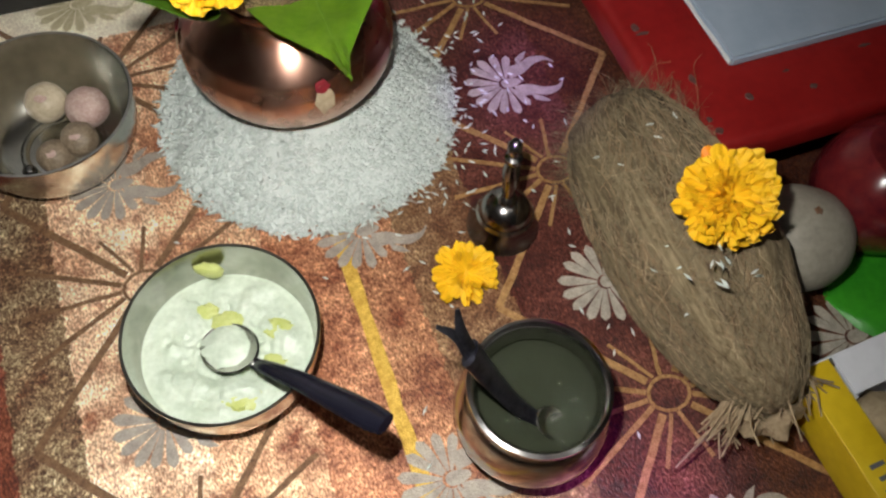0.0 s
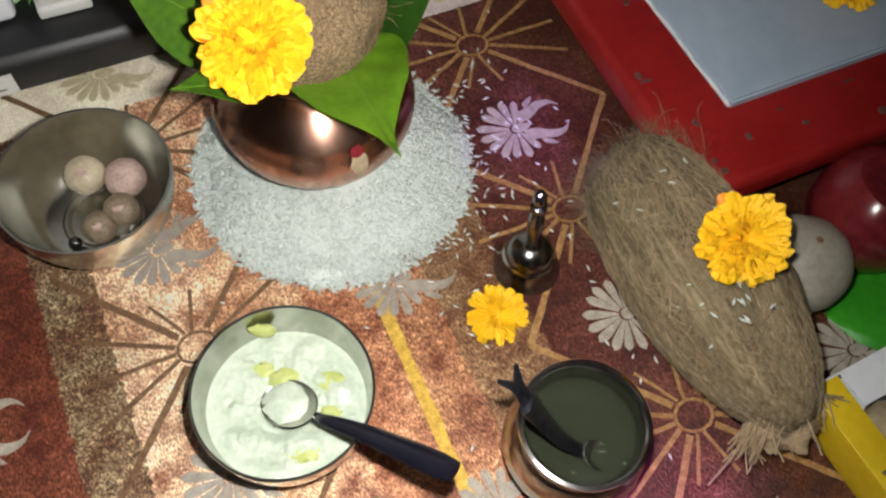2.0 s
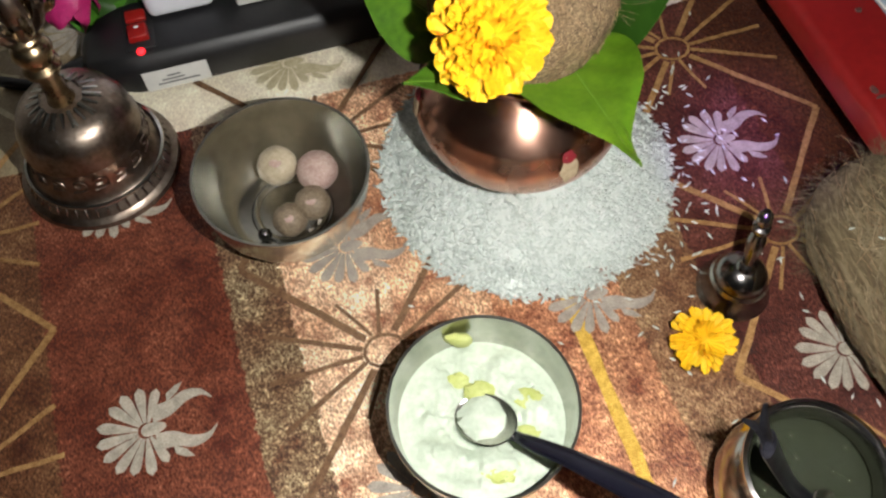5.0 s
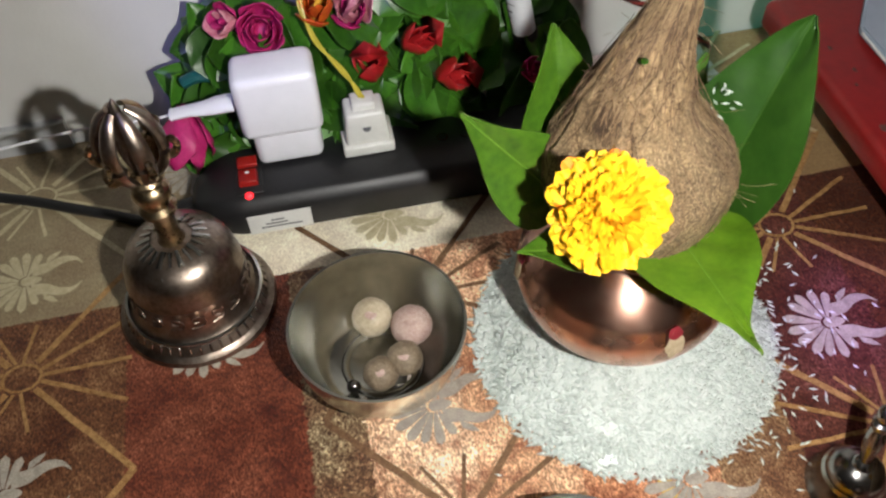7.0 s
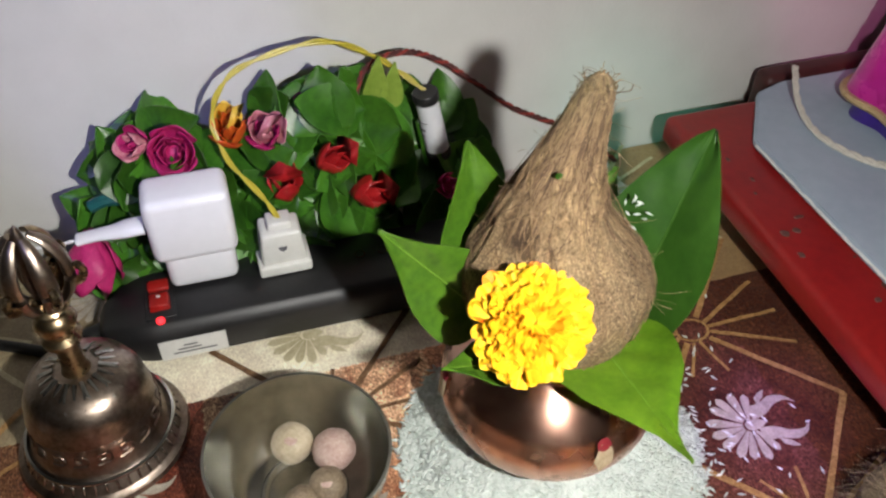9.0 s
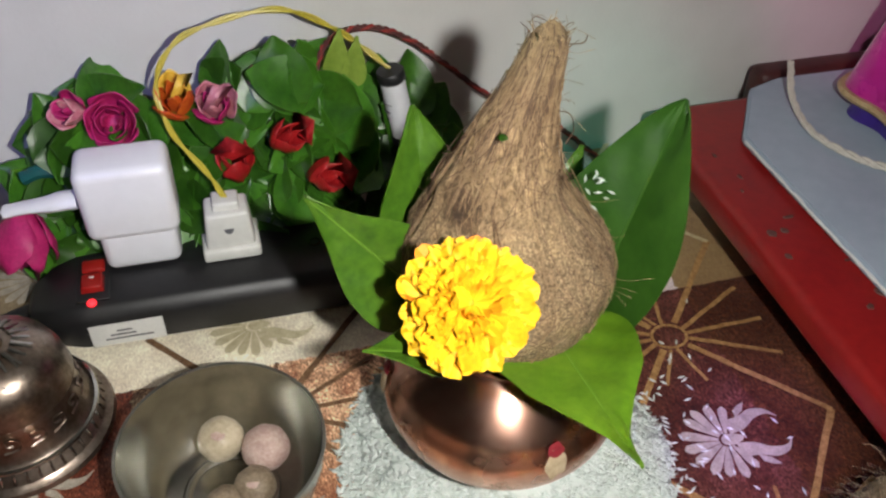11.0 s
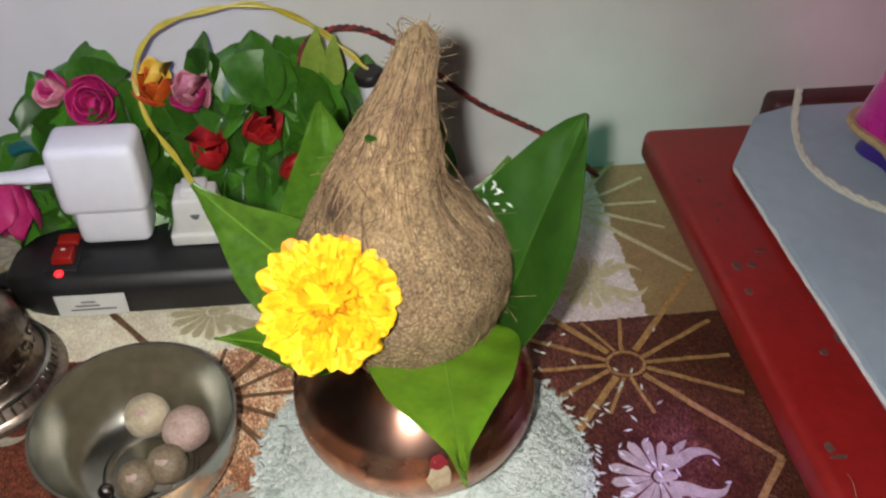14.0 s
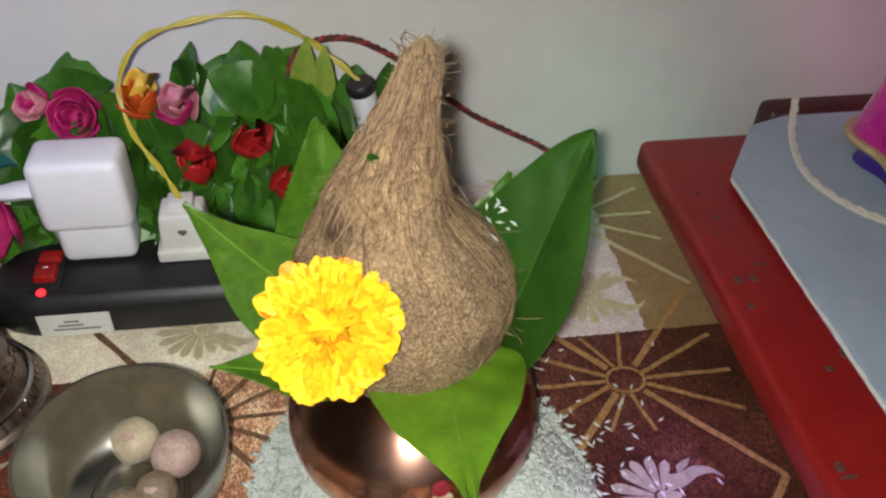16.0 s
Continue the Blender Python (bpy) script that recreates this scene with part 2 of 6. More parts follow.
ROSE_RED = stuff("red_silk", (0.30, 0.006, 0.010), (0.52, 0.02, 0.02), 0.45, 0, 70, bump=0.3)
ROSE_PINK = stuff("pink_silk", (0.36, 0.008, 0.10), (0.58, 0.03, 0.18), 0.5, 0, 70, bump=0.3)
ROSE_PALE = stuff("pale_pink_silk", (0.46, 0.08, 0.16), (0.70, 0.36, 0.36), 0.5, 0, 70, bump=0.3)
ROSE_ORANGE = stuff("orange_silk", (0.46, 0.025, 0.008), (0.72, 0.17, 0.015), 0.5, 0, 60, bump=0.3)
ROSE_YELLOW = stuff("yellow_silk", (0.75, 0.42, 0.03), (0.88, 0.62, 0.10), 0.5, 0, 60, bump=0.3)
WHITE_PLASTIC = stuff("white_plastic", (0.74, 0.74, 0.76), (0.80, 0.80, 0.82), 0.32, 0, 20)
CREAM_PLASTIC = stuff("cream_plastic", (0.60, 0.60, 0.56), (0.70, 0.70, 0.66), 0.4, 0, 30)
BLACK_PLASTIC = stuff("black_plastic", (0.009, 0.009, 0.010), (0.017, 0.017, 0.018), 0.46, 0, 60, bump=0.12, bump_scale=900)
HANDLE = stuff("glossy_handle", (0.005, 0.005, 0.010), (0.011, 0.011, 0.020), 0.22, 0, 40)
RED_PLASTIC = stuff("red_switch", (0.26, 0.008, 0.007), (0.38, 0.016, 0.012), 0.35, 0, 40)
LABEL = stuff("paper_label", (0.56, 0.56, 0.54), (0.66, 0.66, 0.63), 0.6, 0, 60)
INK = stuff("label_ink", (0.10, 0.10, 0.11), (0.16, 0.16, 0.17), 0.7, 0, 60)
YELLOW_WIRE = stuff("yellow_wire", (0.40, 0.33, 0.03), (0.56, 0.47, 0.06), 0.4, 0, 60)
DARK_CORD = stuff("dark_cord", (0.05, 0.012, 0.012), (0.11, 0.025, 0.022), 0.7, 0, 300, bump=0.4)
RED_CORD = stuff("red_cord", (0.22, 0.02, 0.015), (0.34, 0.04, 0.03), 0.7, 0, 300, bump=0.4)
RED_PAINT = stuff("red_paint", (0.18, 0.006, 0.006), (0.26, 0.011, 0.010), 0.36, 0, 25, bump=0.1)
WORN = stuff("worn_spot", (0.06, 0.02, 0.015), (0.12, 0.05, 0.04), 0.7, 0, 60)
GREY_PAINT = stuff("grey_blue_paint", (0.29, 0.36, 0.44), (0.37, 0.44, 0.52), 0.42, 0, 14, bump=0.08)
WHITE_EDGE = stuff("chipped_edge", (0.62, 0.62, 0.60), (0.76, 0.76, 0.73), 0.7, 0, 200, bump=0.5)
MAGENTA = stuff("magenta_satin", (0.42, 0.01, 0.22), (0.60, 0.02, 0.34), 0.28, 0.1, 20, Sheen_Weight=0.3)
BLUE_SATIN = stuff("blue_satin", (0.03, 0.015, 0.16), (0.06, 0.03, 0.28), 0.28, 0.1, 20)
GOLD_TRIM = stuff("gold_trim", (0.42, 0.30, 0.14), (0.70, 0.55, 0.32), 0.45, 0.4, 300, bump=0.5)
TWINE = stuff("cotton_twine", (0.50, 0.47, 0.40), (0.70, 0.67, 0.60), 0.9, 0, 300, bump=0.6)
RICE = stuff("rice_grain", (0.60, 0.67, 0.62), (0.70, 0.75, 0.71), 0.45, 0, 300)
GRAIN, _tree, _b = nodes("loose_rice_grain")
_geo = add(_tree, "ShaderNodeNewGeometry")
_tint = ramp(_tree, _geo.outputs["Random Per Island"], ((0.0, (0.50, 0.57, 0.52)), (0.55, (0.61, 0.68, 0.63)), (1.0, (0.74, 0.79, 0.75))))
_tree.links.new(_tint.outputs[0], _b.inputs["Base Color"])
_b.inputs["Roughness"].default_value = 0.42
_b.inputs["Subsurface Weight"].default_value = 0.35
_b.inputs["Subsurface Radius"].default_value = (1.0, 1.0, 1.0)
_b.inputs["Subsurface Scale"].default_value = 0.003
CURD = stuff("curd", (0.43, 0.51, 0.39), (0.63, 0.70, 0.58), 0.42, 0, 60, bump=0.45, bump_scale=170)
BANANA = stuff("banana_piece", (0.44, 0.50, 0.13), (0.58, 0.62, 0.25), 0.4, 0, 120)
NUT_PALE = stuff("pale_areca", (0.36, 0.29, 0.19), (0.60, 0.52, 0.38), 0.4, 0, 60, bump=0.3)
NUT = stuff("areca_nut", (0.11, 0.075, 0.045), (0.30, 0.235, 0.16), 0.5, 0, 110, bump=0.5)
NUT_PINK = stuff("pink_areca", (0.34, 0.20, 0.17), (0.55, 0.43, 0.37), 0.6, 0, 110, bump=0.5)
APPLE = stuff("apple_skin", (0.07, 0.006, 0.012), (0.18, 0.018, 0.018), 0.2, 0, 30)
FRUIT = stuff("dull_fruit", (0.20, 0.18, 0.14), (0.32, 0.29, 0.23), 0.6, 0, 50, bump=0.2)
GREEN_BAG = stuff("green_leaf_bed", (0.02, 0.20, 0.012), (0.05, 0.34, 0.02), 0.3, 0, 30, bump=0.4)
LADLE = stuff("dark_ladle", (0.035, 0.035, 0.045), (0.10, 0.10, 0.12), 0.35, 0.9, 60)
YELLOW_CARD = stuff("yellow_card", (0.66, 0.44, 0.01), (0.80, 0.57, 0.02), 0.45, 0, 30)
WHITE_CARD = stuff("white_card", (0.62, 0.63, 0.66), (0.74, 0.75, 0.78), 0.5, 0, 20)
SNACK = stuff("dry_fruit", (0.28, 0.21, 0.12), (0.44, 0.35, 0.22), 0.8, 0, 60, bump=0.5)
KUMKUM = stuff("kumkum_paste", (0.15, 0.003, 0.010), (0.27, 0.010, 0.018), 0.8, 0, 200, bump=0.5)
SANDAL = stuff("sandal_paste", (0.36, 0.27, 0.16), (0.54, 0.44, 0.29), 0.8, 0, 200, bump=0.5)
TEAL = stuff("teal_plastic", (0.005, 0.06, 0.06), (0.01, 0.11, 0.10), 0.4, 0, 60)
LED, _tree, _b = nodes("led_glow")
_b.inputs["Base Color"].default_value = (0.6, 0.02, 0.02, 1)
_b.inputs["Emission Color"].default_value = (1.0, 0.02, 0.03, 1)
_b.inputs["Emission Strength"].default_value = 2.2
WATER, _tree, _b = nodes("water")
_b.inputs["Base Color"].default_value = (0.045, 0.052, 0.032, 1)
_b.inputs["Transmission Weight"].default_value = 0.35
_b.inputs["Roughness"].default_value = 0.03
_b.inputs["IOR"].default_value = 1.33
_ripple = add(_tree, "ShaderNodeTexNoise", Scale=95.0, Detail=2.0, Distortion=1.0)
_swell = add(_tree, "ShaderNodeBump", Strength=0.35, Distance=0.002)
_tree.links.new(_ripple.outputs["Fac"], _swell.inputs["Height"])
_tree.links.new(_swell.outputs[0], _b.inputs["Normal"])


# ---------------------------------------------------------------- building helpers
ANG = radians(23.0)
CA, SA = math.cos(ANG), math.sin(ANG)


def uv(u, v, z=0.0):
    """Wall-aligned plan to world."""
    return Vector((CA * u - SA * v, SA * u + CA * v, z))


def thing(name, at, label, category, rz=0.0, group="", kind=""):
    ob = new(name)
    ob.matrix_world = pose(*at, 0, 0, rz)
    ob.empty_display_size = 0.02
    return tagged(ob, label, category, group, kind)


def mesh_of(name, bm, material, smooth=True, crease=38):
    data = bpy.data.meshes.new(name)
    bmesh.ops.recalc_face_normals(bm, faces=bm.faces)
    bm.to_mesh(data)
    bm.free()
    data.materials.append(material)
    if smooth:
        data.polygons.foreach_set("use_smooth", [True] * len(data.polygons))
        if crease:
            data.set_sharp_from_angle(angle=radians(crease))
    return data


def part(name, bm, material, parent, label="", matrix=None, smooth=True):
    ob = new(name, bm if isinstance(bm, bpy.types.Mesh) else mesh_of(name, bm, material, smooth))
    ob.parent = parent
    if matrix is not None:
        ob.matrix_basis = matrix
    return tagged(ob, label)


def lathe(profile, seg=48, bm=None, at=(0, 0, 0), wobble=None):
    """Turns (radius, height) pairs round z."""
    bm = bm or bmesh.new()
    rings = []
    for r, z in profile:
        if r < 1e-6:
            rings.append([bm.verts.new((at[0], at[1], at[2] + z))])
            continue
        ring = []
        for i in range(seg):
            a = 2 * math.pi * i / seg
            k = r * (wobble(a, z) if wobble else 1)
            ring.append(bm.verts.new((at[0] + k * math.cos(a), at[1] + k * math.sin(a), at[2] + z)))
        rings.append(ring)
    for a, b in zip(rings, rings[1:]):
        for i in range(seg):
            j = (i + 1) % seg
            if len(a) == 1 and len(b) == 1:
                continue
            if len(a) == 1:
                bm.faces.new((a[0], b[i], b[j]))
            elif len(b) == 1:
                bm.faces.new((a[i], a[j], b[0]))
            else:
                bm.faces.new((a[i], a[j], b[j], b[i]))
    return bm


def spline(points, n=8):
    """Catmull-Rom through the points."""
    p = [Vector(q) for q in points]
    p = [p[0] * 2 - p[1], *p, p[-1] * 2 - p[-2]]
    out = []
    for i in range(1, len(p) - 2):
        for k in range(n):
            t = k / n
            a, b, c, d = p[i - 1], p[i], p[i + 1], p[i + 2]
            out.append(0.5 * (2 * b + (c - a) * t + (2 * a - 5 * b + 4 * c - d) * t * t + (3 * b - a - 3 * c + d) * t ** 3))
    out.append(p[-2].copy())
    return out


def tube(path, radius, seg=8, bm=None, squash=1.0):
    """A round (or flattened) rod along a path; radius is a number or a function of 0..1."""
    bm = bm or bmesh.new()
    path = [Vector(q) for q in path]
    rings = []
    ref = Vector((0, 0, 1))
    for i, q in enumerate(path):
        d = (path[min(i + 1, len(path) - 1)] - path[max(i - 1, 0)]).normalized()
        side = d.cross(ref)
        if side.length < 0.05:
            side = d.cross(Vector((1, 0, 0)))
        side.normalize()
        up = side.cross(d).normalized()
        r = radius(i / (len(path) - 1)) if callable(radius) else radius
        rings.append([bm.verts.new(q + side * (r * math.cos(a)) + up * (r * squash * math.sin(a)))
                      for a in (2 * math.pi * k / seg for k in range(seg))])
    for a, b in zip(rings, rings[1:]):
        for i in range(seg):
            j = (i + 1) % seg
            bm.faces.new((a[i], a[j], b[j], b[i]))
    bm.faces.new(rings[0][::-1])
    bm.faces.new(rings[-1])
    return bm


def block(sx, sy, sz, bevel=0.0, at=(0, 0, 0), segments=3, taper=1.0):
    """A box standing on its base at at, with rounded edges."""
    bm = bmesh.new()
    bmesh.ops.create_cube(bm, size=1.0)
    for v in bm.verts:
        k = taper if v.co.z > 0 else 1.0
        v.co = Vector((v.co.x * sx * k + at[0], v.co.y * sy * k + at[1], (v.co.z + 0.5) * sz + at[2]))
    if bevel:
        bmesh.ops.bevel(bm, geom=bm.edges[:], offset=bevel, segments=segments, affect="EDGES", profile=0.5)
    return bm


def ball(r, at=(0, 0, 0), squash=(1, 1, 1), rough=0.0, seg=24, seed=0.0):
    bm = bmesh.new()
    bmesh.ops.create_uvsphere(bm, u_segments=seg, v_segments=seg * 2 // 3, radius=1.0)
    for v in bm.verts:
        k = 1 + rough * noise.noise(v.co * 2.2 + Vector((seed, seed * 1.7, 0)))
        v.co = Vector((v.co.x * r * squash[0] * k + at[0], v.co.y * r * squash[1] * k + at[1], v.co.z * r * squash[2] * k + at[2]))
    return bm


def frame_of(base, tip, face):
    """A pose at base whose x runs to tip and whose z leans to face."""
    x = (Vector(tip) - Vector(base)).normalized()
    z = Vector(face)
    z = (z - x * z.dot(x)).normalized()
    y = z.cross(x)
    m = Matrix((x, y, z)).transposed().to_4x4()
    m.translation = Vector(base)
    return m


def leaf(length, width, fold=0.25, droop=0.0, twist=0.0, heart=0.55, wave=0.03, n=14, m=4, seed=0.0, blunt=0.85, drip=0.0):
    """A pointed leaf along x, with a folded midrib, quilted veins and a curved blade of real thickness."""
    bm = bmesh.new()
    grid = []
    for i in range(n + 1):
        t = i / n
        w = 0.5 * width * max(0.0, math.sin(math.pi * t ** heart)) ** blunt * (1 - 0.25 * t ** 6)
        w *= 1 - drip * min(1.0, max(0.0, (t - 0.50) / 0.32)) ** 1.2
        w = max(w, 0.0006)
        row = []
        for j in range(-m, m + 1):
            s = j / m
            y = s * w
            z = abs(s) * w * fold - droop * length * t * t
            z += wave * width * math.sin(9 * t + 3 * s + seed) * abs(s) ** 1.5
            z += 0.05 * width * math.sin(30 * (t - 0.30 * abs(s))) * abs(s) * (1 - abs(s))
            a = twist * t
            row.append(bm.verts.new((t * length, y * math.cos(a) - z * math.sin(a), y * math.sin(a) + z * math.cos(a))))
        grid.append(row)
    for a, b in zip(grid, grid[1:]):
        for i in range(2 * m):
            bm.faces.new((a[i], a[i + 1], b[i + 1], b[i]))
    faces = bm.faces[:]
    bmesh.ops.recalc_face_normals(bm, faces=faces)
    bmesh.ops.solidify(bm, geom=faces, thickness=0.0006)
    return bm


def petal(length, width, cup=0.3, ruffle=0.08, lobes=3, n=6, m=4, rounded=0.20):
    """A ruffled petal along x."""
    bm = bmesh.new()
    grid = []
    for i in range(n + 1):
        t = i / n
        w = 0.5 * width * (0.25 + 0.75 * math.sin(math.pi * 0.60 * t ** 0.8))
        row = []
        for j in range(-m, m + 1):
            s = j / m
            end = length * t * (1 - rounded * s * s * t) - 0.03 * length * t ** 4 * math.cos(2 * lobes * s) * (1 - s * s)
            row.append(bm.verts.new((end, s * w, cup * length * t * t + ruffle * length * t * math.sin(lobes * 2.1 * s + 1.0))))
        grid.append(row)
    for a, b in zip(grid, grid[1:]):
        for i in range(2 * m):
            bm.faces.new((a[i], a[i + 1], b[i + 1], b[i]))
    return bm


# ---------------------------------------------------------------- the room
def slab(name, lo, hi, material, label, category, bevel=0.0):
    """An axis-aligned piece of the setting in the wall-aligned plan."""
    bm = block(hi[0] - lo[0], hi[1] - lo[1], hi[2] - lo[2], bevel)
    ob = new(name, mesh_of(name, bm, material))
    c = uv((lo[0] + hi[0]) / 2, (lo[1] + hi[1]) / 2, lo[2])
    ob.matrix_world = Matrix.Translation(c) @ Matrix.Rotation(ANG, 4, "Z")
    return tagged(ob, label, category, kind="structure")


WALL_V = 0.592
slab("wall_north", (-1.6, WALL_V, -0.72), (2.0, WALL_V + 0.12, 1.9), WALL, "off-white painted plaster wall behind the altar", "wall")
slab("wall_south", (-1.6, -2.12, -0.72), (2.0, -2.0, 1.9), WALL, "plain off-white painted wall", "wall")
slab("wall_west", (-1.72, -2.12, -0.72), (-1.6, WALL_V + 0.12, 1.9), WALL, "plain off-white painted wall", "wall")
slab("wall_east", (2.0, -2.12, -0.72), (2.12, WALL_V + 0.12, 1.9), WALL, "plain off-white painted wall", "wall")
slab("floor", (-1.72, -2.12, -0.80), (2.12, WALL_V + 0.12, -0.72), FLOOR, "plain beige tiled floor", "floor")
slab("ceiling", (-1.72, -2.12, 1.9), (2.12, WALL_V + 0.12, 2.0), CEILING, "plain white ceiling", "ceiling")
slab("baseboard", (-1.6, WALL_V - 0.006, -0.02), (-0.23, WALL_V, 0.022), SKIRTING, "grey painted ledge strip along the wall", "baseboard")

table = thing("altar_table", uv(0.0, 0.0, -0.72), "low wooden table under the brocade cloth", "table", rz=23)
part("tabletop", block(1.7, 1.15, 0.03, 0.004, (0, 0.012, 0.687)), WOOD, table)
for sx in (-0.8, 0.8):
    for sy in (-0.51, 0.53):
        part("leg", block(0.06, 0.06, 0.687, 0.004, (sx, sy, 0.0)), WOOD, table)

# ---------------------------------------------------------------- the cloth and its woven figures
bm = bmesh.new()
NX, NY = 110, 72
rows = []
for j in range(NY + 1):
    row = []
    for i in range(NX + 1):
        x, y = -0.84 + 1.68 * i / NX, -0.55 + 1.139 * j / NY
        row.append(bm.verts.new((x, y, -0.0002 + 0.0004 * noise.noise(Vector((x * 9, y * 9, 0))))))
    rows.append(row)
for a, b in zip(rows, rows[1:]):
    for i in range(NX):
        bm.faces.new((a[i], a[i + 1], b[i + 1], b[i]))
cloth = new("tablecloth", mesh_of("tablecloth", bm, BROCADE))
cloth.matrix_world = Matrix.Rotation(ANG, 4, "Z")
tagged(cloth, "copper, red and cream brocade cloth with gold web lines and pale lotus fans", "tablecloth", kind="structure")


def ribbon(bm, a, b, width, z=0.0008, n=8, jitter=0.0006):
    a, b = Vector((*a, 0)), Vector((*b, 0))
    d = (b - a).normalized()
    side = Vector((-d.y, d.x, 0)) * width / 2
    last = None
    for i in range(n + 1):
        p = a.lerp(b, i / n)
        k = 1 + 0.25 * noise.noise(p * 400)
        p = p + side.normalized() * jitter * noise.noise(p * 90)
        ring = [bm.verts.new(p + side * k + Vector((0, 0, z))), bm.verts.new(p - side * k + Vector((0, 0, z)))]
        if last:
            bm.faces.new((last[0], last[1], ring[1], ring[0]))
        last = ring


def web(material=None):
    """One web of spokes round a small ring, with two long arms on each side."""
    bm = bmesh.new()
    for sx in (-1, 1):
        for sy in (-1, 1):
            ribbon(bm, (0.008 * sx, 0.009 * sy), (0.064 * sx, 0.0715 * sy), 0.0038)
            ribbon(bm, (0.011 * sx, 0.004 * sy), (0.060 * sx, 0.028 * sy), 0.0028)
        ribbon(bm, (0.012 * sx, 0.0), (0.062 * sx, 0.0), 0.0027)
    for sy in (-1, 1):
        ribbon(bm, (0.0, 0.010 * sy), (0.006, 0.036 * sy), 0.0022)
        ribbon(bm, (-0.004, 0.010 * sy), (-0.018, 0.034 * sy), 0.0020)
    for k in range(12):
        a, b = 2 * math.pi * k / 12, 2 * math.pi * (k + 1) / 12
        ribbon(bm, (0.011 * math.cos(a), 0.009 * math.sin(a)), (0.011 * math.cos(b), 0.009 * math.sin(b)), 0.0019, n=1)
    return mesh_of("web_figure", bm, material or GOLD_THREAD)


def lotus_fan(material=None):
    """A half-open lotus: a fan of rounded petals parted by thin lines, a heart, and two curled tails."""
    bm = bmesh.new()
    random.seed(5)

    def flat(points, z):
        bm.faces.new([bm.verts.new((x, y, z)) for x, y in points])

    for k in range(11):
        a = math.pi + radians(-112 + 22.4 * k + random.uniform(-2, 2))
        away = abs(k - 5) / 5
        r1 = 0.0265 - 0.0045 * away + random.uniform(-0.0012, 0.0012)
        d, sd = Vector((math.cos(a), math.sin(a))), Vector((-math.sin(a), math.cos(a)))
        left, right = [], []
        for q in range(9):
            t = q / 8
            r = 0.0042 + (r1 - 0.0042) * t
            w = 0.166 * r * (1 - t ** 5) ** 0.5
            c = d * r
            left.append(tuple(c + sd * w))
            right.append(tuple(c - sd * w))
        flat(left[:-1] + [tuple(d * r1)] + right[:-1][::-1], 0.0010 + 0.0001 * (k % 2))
    flat([(0.0010 + 0.0038 * math.cos(a) * (2.4 if math.cos(a) > 0 else 1), 0.0036 * math.sin(a)) for a in (2 * math.pi * q / 18 for q in range(18))], 0.0010)
    for sg in (-1, 1):
        spine = spline([(0.004, 0.0075 * sg, 0), (0.013, 0.0085 * sg, 0), (0.022, 0.0125 * sg, 0), (0.0300, 0.0120 * sg, 0), (0.0350, 0.0075 * sg, 0)], 4)
        for p, q in zip(spine, spine[1:]):
            t0, t1 = (p.x - 0.004) / 0.031, (q.x - 0.004) / 0.031
            w0, w1 = 0.0040 * (1 - t0 ** 2) + 0.0005, 0.0040 * (1 - t1 ** 2) + 0.0005
            flat([(p.x, p.y - w0), (q.x, q.y - w1), (q.x, q.y + w1), (p.x, p.y + w0)], 0.0011)
        flat([(0.012, 0.0120 * sg), (0.018, 0.0155 * sg), (0.0215, 0.0205 * sg), (0.0170, 0.0195 * sg), (0.0125, 0.0165 * sg)][::sg], 0.0012)
    bmesh.ops.triangulate(bm, faces=bm.faces[:])
    return mesh_of("woven_lotus", bm, material or PALE_THREAD)


WEB_CREAM = web(CREAM_THREAD)
WEB, LOTUS, WEB_BROWN, LOTUS_GREY, LOTUS_CREAM = web(), lotus_fan(), web(BROWN_THREAD), lotus_fan(GREY_THREAD), lotus_fan(CREAM_THREAD)
for k, u in enumerate((-0.715, -0.483, -0.250, -0.020, 0.214, 0.447, 0.68)):
    for r in range(-4, 2):
        part("web_figure", WEB_BROWN if k == 3 else WEB_CREAM if k != 3 and r > 0 else WEB, None, cloth, matrix=pose(u, 0.401 + 0.1425 * r - (0.004 if k < 3 else 0), 0))
        if 0.472 + 0.1425 * r < 0.56:
            part("woven_lotus", LOTUS_CREAM if r == 0 else LOTUS_GREY if k == 3 else LOTUS, None, cloth, matrix=pose(u - 0.004, 0.4680 + 0.1425 * r, 0))
for k, u in enumerate((-0.60, -0.37, -0.147, 0.096, 0.32, 0.55)):
    for r in range(-4, 3):
        v = 0.254 + 0.1425 * r
        if v < 0.56:
            part("woven_lotus", LOTUS_GREY if k == 3 else LOTUS, None, cloth, matrix=pose(u, v, 0))
bm = bmesh.new()
ribbon(bm, (0.083, -0.5), (0.083, 0.30), 0.0075, z=0.0009, n=60, jitter=0.001)
part("yellow_stripe", bm, YELLOW_BAND, cloth, "bright gold woven stripe")


# ---------------------------------------------------------------- rice
def grain_into(verts, faces, at, direction, normal, length, width):
    d = Vector(direction).normalized()
    n = Vector(normal)
    n = (n - d * n.dot(d)).normalized()
    s = d.cross(n)
    k = len(verts)
    at = Vector(at)
    verts.extend([at - d * length / 2, at + d * length / 2])
    for i in range(5):
        a = 2 * math.pi * i / 5
        verts.append(at + s * (width / 2 * math.cos(a)) + n * (width / 2 * math.sin(a)))
    for i in range(5):
        j = (i + 1) % 5
        faces.append((k, k + 2 + j, k + 2 + i))
        faces.append((k + 1, k + 2 + i, k + 2 + j))


RICE_AT = Vector((-0.050, 0.352, 0))


